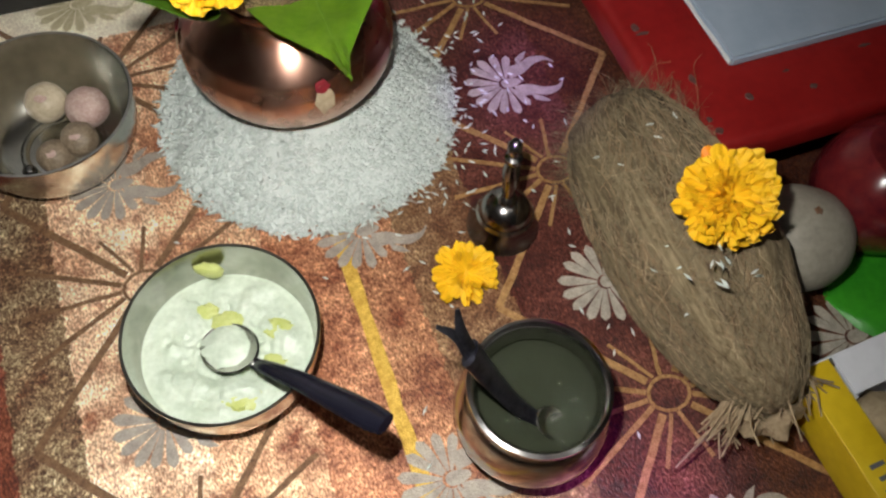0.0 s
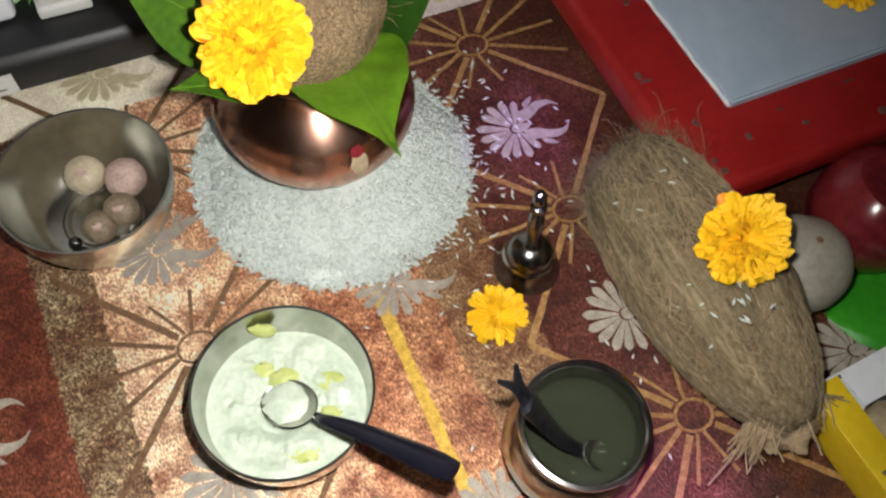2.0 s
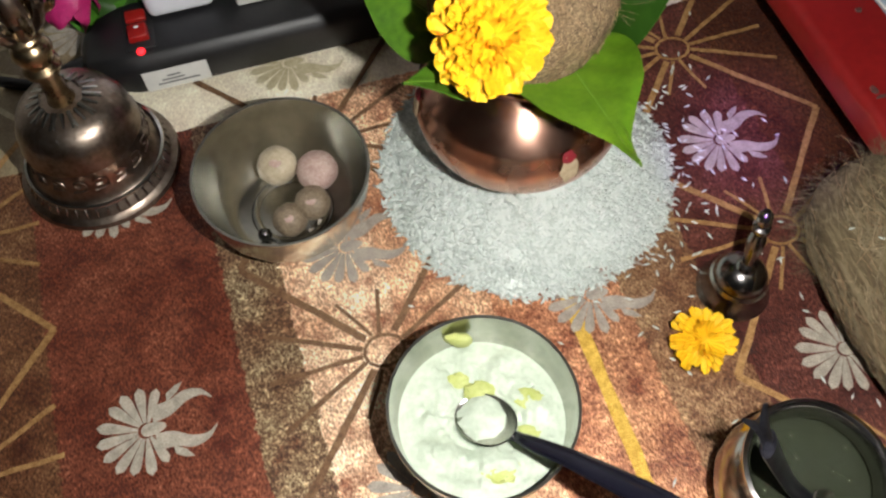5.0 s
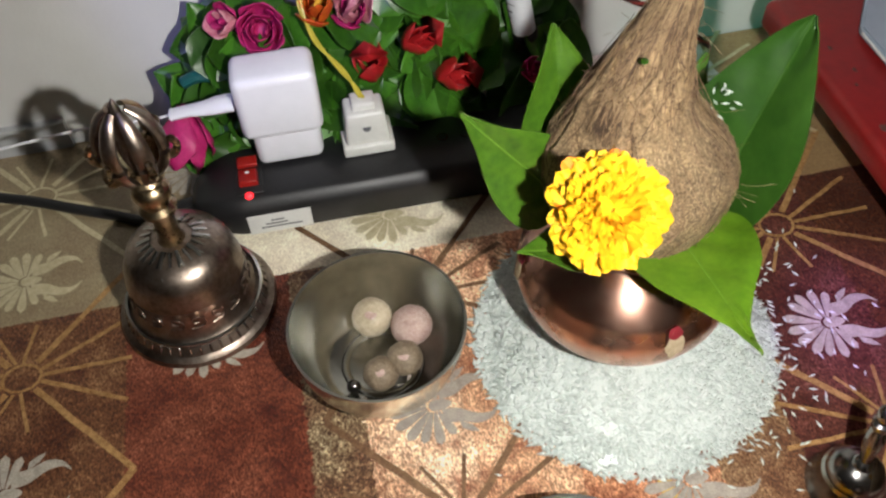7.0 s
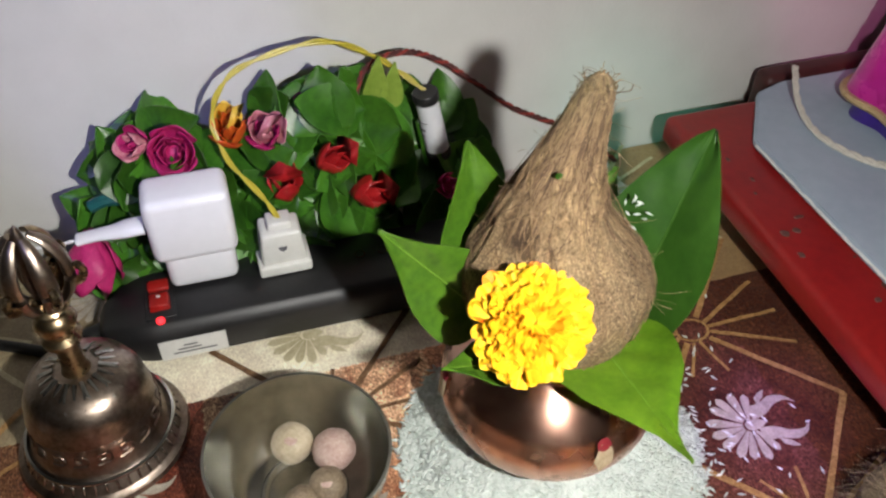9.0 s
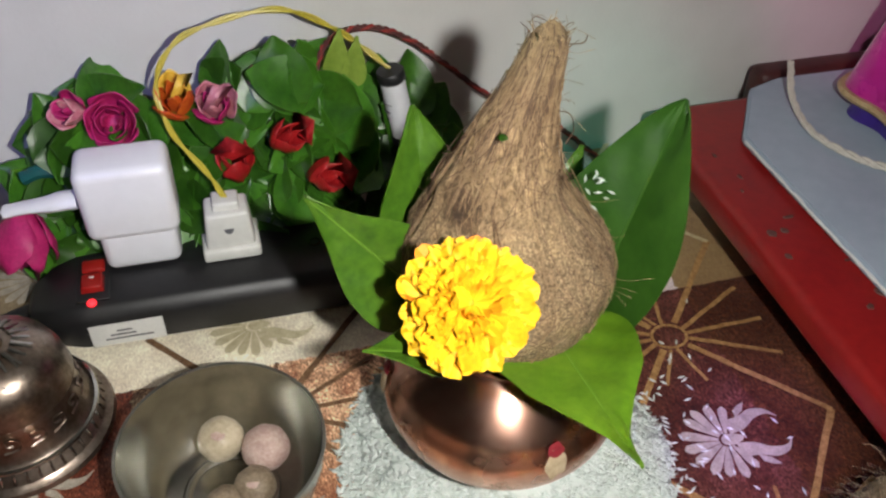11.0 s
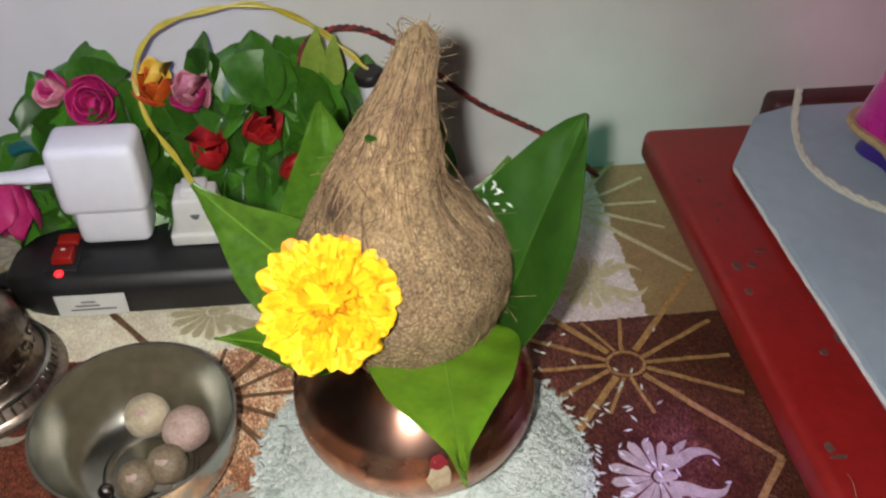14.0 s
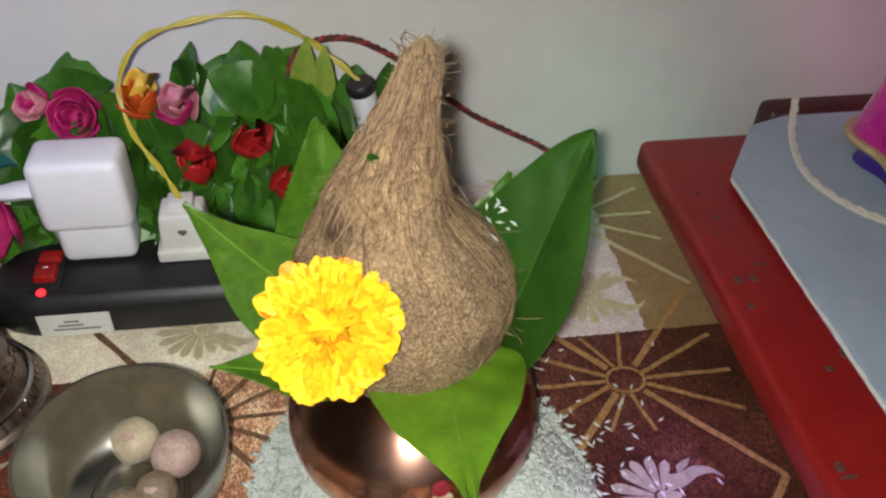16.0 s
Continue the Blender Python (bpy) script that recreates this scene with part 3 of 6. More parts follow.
def rice_height(x, y):
    a = math.atan2(y, x)
    edge = 0.083 + 0.004 * math.sin(3 * a + 1) + 0.003 * math.sin(7 * a)
    r = math.hypot(x, y) / edge
    return 0.019 * max(0.0, 1 - r ** 2.6)


random.seed(11)
rice = thing("rice_heap", RICE_AT, "flat heap of raw white rice under the copper pot", "rice", kind="stuff")
bm = bmesh.new()
seg, rings = 64, 14
last = None
centre = bm.verts.new((0, 0, 0.0175))
for i in range(1, rings + 1):
    ring = []
    for k in range(seg):
        a = 2 * math.pi * k / seg
        r = (0.0800 + 0.004 * math.sin(3 * a + 1) + 0.003 * math.sin(7 * a)) * i / rings
        ring.append(bm.verts.new((r * math.cos(a), r * math.sin(a), max(0.0, rice_height(r * math.cos(a), r * math.sin(a)) + 0.0009))))
    for k in range(seg):
        j = (k + 1) % seg
        if last:
            bm.faces.new((last[k], last[j], ring[j], ring[k]))
        else:
            bm.faces.new((centre, ring[j], ring[k]))
    last = ring
part("rice_bed", bm, RICE, rice)
verts, faces = [], []
for i in range(12000):
    a, r = random.uniform(0, 2 * math.pi), 0.0850 * math.sqrt(random.uniform(0.14, 1.0)) * (1 + 0.022 * random.gauss(0, 1))
    x, y = r * math.cos(a), r * math.sin(a)
    lump = 0.0011 * noise.noise(Vector((x * 130, y * 130, 4)))
    z = rice_height(x, y) + lump + random.uniform(-0.0002, 0.0008)
    b = random.uniform(0, 2 * math.pi)
    grain_into(verts, faces, (x, y, max(z, 0.0016)), (math.cos(b), math.sin(b), random.uniform(-0.28, 0.28) if r < 0.078 else random.uniform(-0.1, 0.1)), (0, 0, 1),
               random.uniform(0.0058, 0.0080), random.uniform(0.0018, 0.0024))
data = bpy.data.meshes.new("rice_grains")
data.from_pydata(verts, [], faces)
data.materials.append(GRAIN)
data.polygons.foreach_set("use_smooth", [True] * len(data.polygons))
tagged(part("rice_grains", data, None, rice), kind="stuff")

verts, faces = [], []
for i in range(190):
    if i < 140:
        a = random.gauss(radians(10), 0.75)
        r = 0.086 + abs(random.gauss(0, 0.030))
        x, y = RICE_AT.x + r * math.cos(a), RICE_AT.y + r * math.sin(a)
    else:
        x, y = random.gauss(0.10, 0.05), random.gauss(0.26, 0.08)
    b = random.uniform(0, 2 * math.pi)
    if -SA * x + CA * y > 0.2 and CA * x + SA * y > 0.25:
        continue
    grain_into(verts, faces, (x, y, 0.0017), (math.cos(b), math.sin(b), 0), (0, 0, 1), random.uniform(0.0042, 0.0062), 0.0015)
data = bpy.data.meshes.new("scattered_rice")
data.from_pydata(verts, [], faces)
data.materials.append(GRAIN)
tagged(new("scattered_rice", data), "loose white rice grains scattered on the cloth", "rice", kind="stuff")


# ---------------------------------------------------------------- marigolds
def marigold(at, facing, radius, label, petals=95, seed=1, red=0):
    random.seed(seed)
    ob = new("marigold_flower")
    z = Vector(facing).normalized()
    ob.matrix_world = Matrix.Translation(at) @ z.to_track_quat("Z", "Y").to_matrix().to_4x4()
    tagged(ob, label, "flower", "marigold flowers")
    part("calyx", lathe(((0, -0.45 * radius), (0.30 * radius, -0.35 * radius), (0.5 * radius, -0.08 * radius), (0.45 * radius, 0.12 * radius), (0, 0.22 * radius)), 20), MARIGOLD_CORE, ob)
    kinds = [mesh_of("petal", petal(0.56 * radius, w * radius, c, rf, lb, 7, 4, 0.22), MARIGOLD, crease=0) for c, rf, lb, w in ((0.16, 0.11, 2, 0.28), (0.30, 0.13, 2, 0.33), (0.04, 0.12, 3, 0.26), (-0.12, 0.11, 2, 0.31))]
    redmesh = mesh_of("petal", petal(0.58 * radius, 0.4 * radius, 0.1, 0.05, 3, 7, 4, 0.36), MARIGOLD_RED, crease=0)
    golden = math.pi * (3 - math.sqrt(5))
    for i in range(petals):
        t = (i + 0.5) / petals
        a = i * golden + random.uniform(-0.25, 0.25)
        lift = radians(40 * (1 - t) ** 1.0 + 3 - 16 * t ** 3 + random.uniform(-13, 13))
        start = radius * (0.02 + 0.40 * t ** 0.75) * random.uniform(0.82, 1.10)
        size = (0.62 + 0.40 * t ** 0.6 + random.uniform(-0.07, 0.07)) * (1 + 0.05 * t * math.sin(3 * a + seed) + 0.03 * t * math.sin(5 * a))
        m = Matrix.Rotation(a, 4, "Z") @ Matrix.Translation((start, 0, radius * (0.30 - 0.30 * t ** 1.5 + random.uniform(-0.035, 0.035)))) @ Matrix.Rotation(-lift, 4, "Y") \
            @ Matrix.Rotation(random.uniform(-0.45, 0.45), 4, "X") @ Matrix.Diagonal((size, size, size, 1))
        part("petal", redmesh if red and i in range(petals - red, petals) and math.sin(a) > -0.1 else kinds[(i * 7) % 4], None, ob, matrix=m)
    return ob


# ---------------------------------------------------------------- copper pot with coconut
POT = Vector((-0.0574, 0.3602, 0.0))
pot = thing("copper_kalash_pot", (POT.x, POT.y, 0.0158), "round polished copper kalash pot standing in the rice", "pot")
OUTER = []
for k in range(29):
    phi = radians(-66 + 118 * k / 28)
    OUTER.append((0.0570 * math.cos(phi), 0.0420 + 0.0424 * math.sin(phi)))
OUTER = [(r if abs(z - 0.0530) > 0.0014 else r - 0.0011, z) for r, z in OUTER]
OUT = [(0.0, 0.0025), (0.018, 0.0025), *OUTER, (0.0325, 0.0768), (0.0322, 0.0788), (0.0345, 0.0815), (0.0356, 0.0824), (0.0345, 0.0831), (0.0312, 0.0806), (0.0308, 0.0765),
       (0.044, 0.066), (0.051, 0.046), (0.044, 0.022), (0.026, 0.009), (0.0, 0.007)]
part("body", lathe(OUT, 72), COPPER, pot)


def blob(parent, name, material, centre_local, normal, size, seed, label):
    bm = bmesh.new()
    ring = [bm.verts.new((size[0] * (1 + 0.42 * noise.noise(Vector((math.cos(a) * 1.3, math.sin(a) * 1.3, seed)))) * math.cos(a),
                          size[1] * (1 + 0.42 * noise.noise(Vector((math.cos(a) * 1.3 + 5, math.sin(a) * 1.3, seed)))) * math.sin(a), 0)) for a in (2 * math.pi * k / 20 for k in range(20))]
    top = [bm.verts.new(v.co * 0.78 + Vector((0, 0, 0.0006))) for v in ring]
    for k in range(20):
        bm.faces.new((ring[k], ring[(k + 1) % 20], top[(k + 1) % 20], top[k]))
    bm.faces.new(top)
    z = Vector(normal).normalized()
    x = Vector((0, 0, 1)).cross(z).normalized()
    m = Matrix((x, z.cross(x), z)).transposed().to_4x4()
    m.translation = Vector(centre_local)
    return part(name, bm, material, parent, label, m)


def on_pot(angle, height, lift=0.0003):
    for (r0, z0), (r1, z1) in zip(OUTER, OUTER[1:]):
        if z0 <= height <= z1:
            k = (height - z0) / (z1 - z0)
            r = r0 + (r1 - r0) * k
            n = Vector(((z1 - z0) * math.cos(angle), (z1 - z0) * math.sin(angle), r0 - r1)).normalized()
            return Vector((r * math.cos(angle), r * math.sin(angle), height)) + n * lift, n
    raise ValueError(height)


for angle in (radians(-62), radians(-165), radians(60)):
    p, n = on_pot(angle, 0.0475)
    blob(pot, "sandal_mark", SANDAL, p, n, (0.0052, 0.0090), 1.3, "smear of beige sandal paste")
    p, n = on_pot(angle, 0.0555, 0.0010)
    blob(pot, "kumkum_mark", KUMKUM, p, n, (0.0042, 0.0032), 5.1, "dab of red kumkum")

def coconut_skin():
    """Mottled shell below, paler combed husk above, with an uneven border."""
    mat, tree, bsdf = nodes("coconut_skin")
    co = add(tree, "ShaderNodeTexCoord")
    sep = add(tree, "ShaderNodeSeparateXYZ")
    tree.links.new(co.outputs["Object"], sep.inputs[0])
    mott = add(tree, "ShaderNodeTexNoise", Scale=720.0, Detail=7.0, Roughness=0.75)
    tree.links.new(co.outputs["Object"], mott.inputs["Vector"])
    mp = add(tree, "ShaderNodeMapping")
    mp.inputs["Scale"].default_value = (1, 1, 0.055)
    tree.links.new(co.outputs["Object"], mp.inputs[0])
    comb = add(tree, "ShaderNodeTexNoise", Scale=430.0, Detail=9.0, Roughness=0.72, Distortion=0.35)
    tree.links.new(mp.outputs[0], comb.inputs["Vector"])
    big = add(tree, "ShaderNodeTexNoise", Scale=38.0, Detail=3.0)
    tree.links.new(co.outputs["Object"], big.inputs["Vector"])
    shell = ramp(tree, mott.outputs["Fac"], ((0.32, (0.070, 0.042, 0.018)), (0.47, (0.20, 0.138, 0.072)), (0.62, (0.55, 0.385, 0.22))))
    husk = ramp(tree, comb.outputs["Fac"], ((0.36, (0.055, 0.028, 0.009)), (0.48, (0.20, 0.133, 0.065)), (0.62, (0.53, 0.36, 0.195))))
    blend = add(tree, "ShaderNodeMath", operation="MULTIPLY_ADD")
    blend.inputs[1].default_value = 0.055
    tree.links.new(big.outputs["Fac"], blend.inputs[0])
    tree.links.new(sep.outputs["Z"], blend.inputs[2])
    mask = add(tree, "ShaderNodeMapRange")
    mask.inputs[1].default_value, mask.inputs[2].default_value = 0.092, 0.135
    tree.links.new(blend.outputs[0], mask.inputs[0])
    mix = add(tree, "ShaderNodeMixRGB")
    tree.links.new(mask.outputs[0], mix.inputs[0])
    tree.links.new(shell.outputs[0], mix.inputs[1])
    tree.links.new(husk.outputs[0], mix.inputs[2])
    patch = add(tree, "ShaderNodeTexNoise", Scale=55.0, Detail=4.0, Roughness=0.6)
    tree.links.new(co.outputs["Object"], patch.inputs["Vector"])
    tone = ramp(tree, patch.outputs["Fac"], ((0.32, (0.62, 0.57, 0.52)), (0.52, (1.0, 1.0, 1.0)), (0.70, (1.18, 1.14, 1.06))))
    worn = add(tree, "ShaderNodeMixRGB", blend_type="MULTIPLY")
    worn.inputs[0].default_value = 1.0
    tree.links.new(mix.outputs[0], worn.inputs[1])
    tree.links.new(tone.outputs[0], worn.inputs[2])
    # the dark soft eye, a ragged stain on one side
    away = add(tree, "ShaderNodeVectorMath", operation="DISTANCE")
    away.inputs[1].default_value = (-0.0196, -0.0222, 0.0850)
    tree.links.new(co.outputs["Object"], away.inputs[0])
    ragged = add(tree, "ShaderNodeTexNoise", Scale=170.0, Detail=6.0, Roughness=0.7)
    tree.links.new(co.outputs["Object"], ragged.inputs["Vector"])
    torn = add(tree, "ShaderNodeMath", operation="MULTIPLY_ADD")
    torn.inputs[1].default_value = 0.016
    tree.links.new(ragged.outputs["Fac"], torn.inputs[0])
    tree.links.new(away.outputs["Value"], torn.inputs[2])
    dark = add(tree, "ShaderNodeMapRange")
    dark.inputs[1].default_value, dark.inputs[2].default_value = 0.0125, 0.0195
    tree.links.new(torn.outputs[0], dark.inputs[0])
    eye = ramp(tree, dark.outputs[0], ((0.0, (0.26, 0.22, 0.20)), (1.0, (1, 1, 1))))
    stained = add(tree, "ShaderNodeMixRGB", blend_type="MULTIPLY")
    stained.inputs[0].default_value = 1.0
    tree.links.new(worn.outputs[0], stained.inputs[1])
    tree.links.new(eye.outputs[0], stained.inputs[2])
    tree.links.new(stained.outputs[0], bsdf.inputs["Base Color"])
    bsdf.inputs["Roughness"].default_value = 0.85
    hmix = add(tree, "ShaderNodeMixRGB")
    tree.links.new(mask.outputs[0], hmix.inputs[0])
    tree.links.new(mott.outputs["Fac"], hmix.inputs[1])
    tree.links.new(comb.outputs["Fac"], hmix.inputs[2])
    bump = add(tree, "ShaderNodeBump", Strength=1.0, Distance=0.0011)
    tree.links.new(hmix.outputs[0], bump.inputs["Height"])
    tree.links.new(bump.outputs[0], bsdf.inputs["Normal"])
    return mat


COCO = Vector((-0.0610, 0.3592, 0.135))
coco = thing("coconut", (COCO.x, COCO.y, 0.0925), "brown coconut with a tall husk tuft in the copper pot", "coconut")


def coco_wobble(a, z):
    k = 0.014 * noise.noise(Vector((math.cos(a) * 2, math.sin(a) * 2, z * 30)))
    if z > 0.055:
        k += min(1.0, (z - 0.055) / 0.03) * 0.10 * noise.noise(Vector((math.cos(a) * 3, math.sin(a) * 3, z * 14))) + 0.045 * noise.noise(Vector((math.cos(a) * 14, math.sin(a) * 14, z * 8)))
    return 1 + k


LOWER = ((0, -0.006), (0.012, -0.0048), (0.023, -0.0004), (0.033, 0.0090), (0.0405, 0.0225), (0.0438, 0.0380))
TUFT = ((0.0442, 0.046), (0.0425, 0.054), (0.0385, 0.062), (0.0330, 0.069), (0.0272, 0.077), (0.0225, 0.087), (0.0184, 0.098), (0.0140, 0.110), (0.0100, 0.122), (0.0080, 0.131), (0.0067, 0.139), (0.0056, 0.145), (0, 0.1475))
def lean(z):
    """How far the tuft bends aside at height z."""
    k = float(np.interp(z, (0.05, 0.085, 0.115, 0.132, 0.1475), (0.0, -0.0075, -0.0020, 0.0030, 0.0062)))
    return Vector((0.97 * k, 0.25 * k + 0.004 * max(0.0, z - 0.05) / 0.1, 0))


prof = LOWER + TUFT
fine = []
for (r0, z0), (r1, z1) in zip(prof, prof[1:]):
    fine += [(r0 + (r1 - r0) * k / 3, z0 + (z1 - z0) * k / 3) for k in range(3)]
fine.append(prof[-1])
bm = lathe(fine, 96, wobble=coco_wobble)
for v in bm.verts:
    v.co += lean(v.co.z)
part("shell", bm, coconut_skin(), coco, "mottled brown shell running up into a pale husk tuft")


def fibres(parent, name, count, source, seed, radius=0.00022, label="", material=FIBRE):
    """Loose hair, far too fine to count."""
    random.seed(seed)
    bm = bmesh.new()
    for _ in range(count):
        tube(source(), radius, 4, bm)
    return tagged(part(name, bm, material, parent, label), kind="stuff")


def tuft_strand():
    a = random.uniform(0, 2 * math.pi)
    z0 = random.uniform(0.03, 0.07) if random.random() < 0.12 else random.uniform(0.075, 0.128)
    cross = random.gauss(0, 0.05) if random.random() < 0.8 else random.gauss(0, 0.25)
    pts = []
    n = random.randint(5, 9)
    for i in range(n):
        z = min(0.149, z0 + i * random.uniform(0.005, 0.011))
        r = np.interp(z, [q[1] for q in TUFT], [q[0] for q in TUFT])
        k = max(0.0, z - 0.05) / 0.1
        b = a + cross * i + random.uniform(-0.05, 0.05)
        out = 0.0004 + (random.uniform(0, 0.0014) if i == n - 1 else 0)
        pts.append(Vector(((r + out) * math.cos(b), (r + out) * math.sin(b), z)) + lean(z))
    return spline(pts, 4)


def loose_strand():
    a = random.uniform(-0.9, 1.2) if random.random() < 0.6 else random.uniform(0, 6.28)
    z = random.uniform(0.025, 0.15)
    prof = [(q[1], q[0]) for q in ((0, 0), (0.023, 0.0065), (0.040, 0.0275), (0.0428, 0.041))] + [(q[1], q[0]) for q in TUFT]
    r = np.interp(z, [q[0] for q in prof], [q[1] for q in prof])
    k = max(0.0, z - 0.05) / 0.1
    p = Vector((r * math.cos(a), r * math.sin(a), z)) + lean(z)
    d = Vector((math.cos(a + random.uniform(-0.6, 0.6)), math.sin(a + random.uniform(-0.6, 0.6)), random.uniform(-0.2, 0.5)))
    l = random.uniform(0.004, 0.012)
    return spline([p, p + d * l * 0.5 + Vector((0, 0, 0.001)), p + d * l + Vector((random.uniform(-1, 1), random.uniform(-1, 1), random.uniform(-1, 1))) * l * 0.4], 4)


fibres(coco, "husk_fibre", 420, tuft_strand, 3, 0.00018)
fibres(coco, "dark_fibre", 300, tuft_strand, 6, 0.00017, "", FIBRE_DARK)


def neck_strand():
    """A stiff strand lying across the neck of the tuft."""
    a, z = random.uniform(-3.1, 0.3), random.uniform(0.080, 0.128)
    turn, rise = random.choice((-1, 1)) * random.uniform(0.10, 0.34), random.uniform(-0.007, 0.010)
    pts = []
    for i in range(4):
        h = z + rise * i
        r = np.interp(h, [q[1] for q in TUFT], [q[0] for q in TUFT]) * 1.07 + (0.0015 if i in (0, 3) else 0.0006)
        b = a + turn * i
        pts.append(Vector((r * math.cos(b), r * math.sin(b), h)) + lean(h))
    return spline(pts, 5)


def crown_strand():
    a = random.uniform(0, 6.28)
    z = random.uniform(0.132, 0.145)
    r = float(np.interp(z, [q[1] for q in TUFT], [q[0] for q in TUFT]))
    p = Vector((r * math.cos(a), r * math.sin(a), z)) + lean(z)
    d = Vector((math.cos(a) * 0.3, math.sin(a) * 0.3, random.uniform(0.9, 1.6))).normalized() * random.uniform(0.003, 0.008)
    return spline([p - Vector((0, 0, 0.006)), p, p + d * 0.6, p + d + Vector((random.uniform(-1, 1), random.uniform(-1, 1), 0)) * 0.003], 4)


fibres(coco, "crossing_fibre", 46, neck_strand, 26, 0.00017, "", FIBRE_DARK)
def shell_strand():
    """A short curl of hair lying on the bulge of the nut."""
    a, z = random.uniform(-3.0, 0.9), random.uniform(0.012, 0.068)
    da, dz = random.gauss(0, 0.05), random.gauss(0, 0.0035)
    pts = []
    for i in range(4):
        h = min(0.075, max(0.004, z + dz * i + random.gauss(0, 0.0004)))
        r = float(np.interp(h, [q[1] for q in LOWER + TUFT], [q[0] for q in LOWER + TUFT])) * 1.006 + (0.0012 if i == 3 else 0.0003)
        b = a + da * i + random.gauss(0, 0.012)
        pts.append(Vector((r * math.cos(b), r * math.sin(b), h)) + lean(h))
    return spline(pts, 4)


fibres(coco, "shell_fibre", 420, shell_strand, 28, 0.00011)
fibres(coco, "dark_shell_fibre", 170, shell_strand, 29, 0.00012, "", FIBRE_DARK)
fibres(coco, "pale_crossing_fibre", 60, neck_strand, 36, 0.00022)
fibres(coco, "crown_fibre", 34, crown_strand, 27, 0.00016)
fibres(coco, "dark_crown_fibre", 34, crown_strand, 47, 0.00014, "", FIBRE_DARK)
fibres(coco, "stray_fibre", 50, loose_strand, 4, 0.00009)
for a0, a1, z0, z1 in ((-1.25, -1.00, 0.022, 0.074), (-0.78, -0.98, 0.030, 0.070), (-1.70, -1.45, 0.040, 0.082), (-0.42, -0.62, 0.015, 0.050)):
    pts = []
    for q in range(7):
        h, b = z0 + (z1 - z0) * q / 6, a0 + (a1 - a0) * q / 6 + 0.04 * math.sin(2.3 * q)
        r = float(np.interp(h, [w[1] for w in LOWER + TUFT], [w[0] for w in LOWER + TUFT])) * 1.008 + 0.0003
        pts.append(Vector((r * math.cos(b), r * math.sin(b), h)) + lean(h))
    part("husk_vein", tube(spline(pts, 4), lambda t: 0.00050 - 0.0003 * t, 6), FIBRE, coco, "long pale fibre on the shell")
blob(coco, "kumkum_mark", KUMKUM, (-0.0165, -0.0306, 0.0708), (-0.4, -0.72, 0.57), (0.0065, 0.0055), 2.7, "dab of red kumkum")

bm = bmesh.new()
for p, d in (((0.003, 0.004, 0.146), ((0.002, 0, 0.003), (-0.003, 0, 0.0055), (-0.005, 0, 0.003))), ((0.006, 0.003, 0.143), ((0.006, 0, 0.0), (0.011, 0, 0.001), (0.012, 0, 0.004))), ((0.010, 0.0, 0.118), ((0.006, -0.002, 0.0), (0.008, -0.003, -0.006), (0.006, -0.003, -0.012)))):
    p = Vector(p)
    tube(spline([p, *[p + Vector(q) for q in d]], 5), 0.00022, 5, bm)
tagged(part("curled_hair", bm, FIBRE_DARK, coco), kind="stuff")
for k, (x, y, z) in enumerate(((-0.008, -0.0158, 0.1145),)):
    part("leaf_bit", leaf(0.0055, 0.0022, 0.5, 0.3, n=6, m=2), LIME_LEAF if k else FAKE_LEAF, coco, "scrap of green leaf", pose(x, y, z, 60, 20 + 60 * k, 40))

marigold((-0.0735, 0.3110, 0.1550), (0.16, -0.60, 0.76), 0.0272, "fresh full yellow marigold leaning on the coconut", 290, 7, red=7)


def betel(base, tip, face, width, label, fold=0.22, droop=0.0, twist=0.0, seed=0.0, heart=0.55, material=None, blunt=0.85, drip=0.25):
    m = frame_of(base, tip, face)
    ob = new("betel_leaf")
    ob.matrix_world = m
    tagged(ob, label, "leaf", "betel leaves round the coconut")
    length = (Vector(tip) - Vector(base)).length
    part("blade", leaf(length, width, fold, droop, twist, heart, 0.03, 26, 7, seed, blunt, drip), material or BETEL, ob)
    mid = [Vector((length * t, 0, -droop * length * t * t + 0.0003)) for t in (0.0, 0.2, 0.4, 0.6, 0.8, 0.97)]
    mid = [Vector((p.x, -p.z * math.sin(twist * p.x / length), p.z * math.cos(twist * p.x / length))) for p in mid]
    part("midrib", tube(spline(mid, 3), lambda t: 0.0007 * (1 - 0.8 * t) + 0.0001, 6), BETEL_RIB if material == BETEL_SHADED else VEIN, ob)
    return ob


betel((-0.043, 0.352, 0.108), (-0.0095, 0.2650, 0.1370), (-0.02, -0.22, 0.97), 0.063, "broad yellow-green betel leaf drooping over the pot front", 0.06, 0.02, 0.0, 1, 0.42, BETEL_LIT, 0.80, 0.62)
betel((-0.026, 0.366, 0.082), (-0.001, 0.390, 0.200), (-0.62, -0.72, 0.15), 0.060, "tall upright dark green betel leaf with rice grains on it", 0.42, 0.05, 0.15, 2, 0.88, BETEL_SHADED, 0.62, 0.12)
betel((-0.090, 0.354, 0.108), (-0.139, 0.337, 0.174), (0.25, -0.75, 0.45), 0.046, "pointed green betel leaf standing out of the pot rim", 0.22, 0.03, -0.1, 3)
betel((-0.092, 0.365, 0.100), (-0.106, 0.388, 0.187), (0.35, -0.85, 0.2), 0.048, "narrow folded upright betel leaf behind the coconut", 0.45, 0.02, 0.1, 4, 0.75, None, 0.7, 0.15)
betel((-0.080, 0.325, 0.110), (-0.106, 0.288, 0.152), (0.0, -0.4, 0.9), 0.024, "small betel leaf under the marigold", 0.2, 0.04, 0.0, 5)
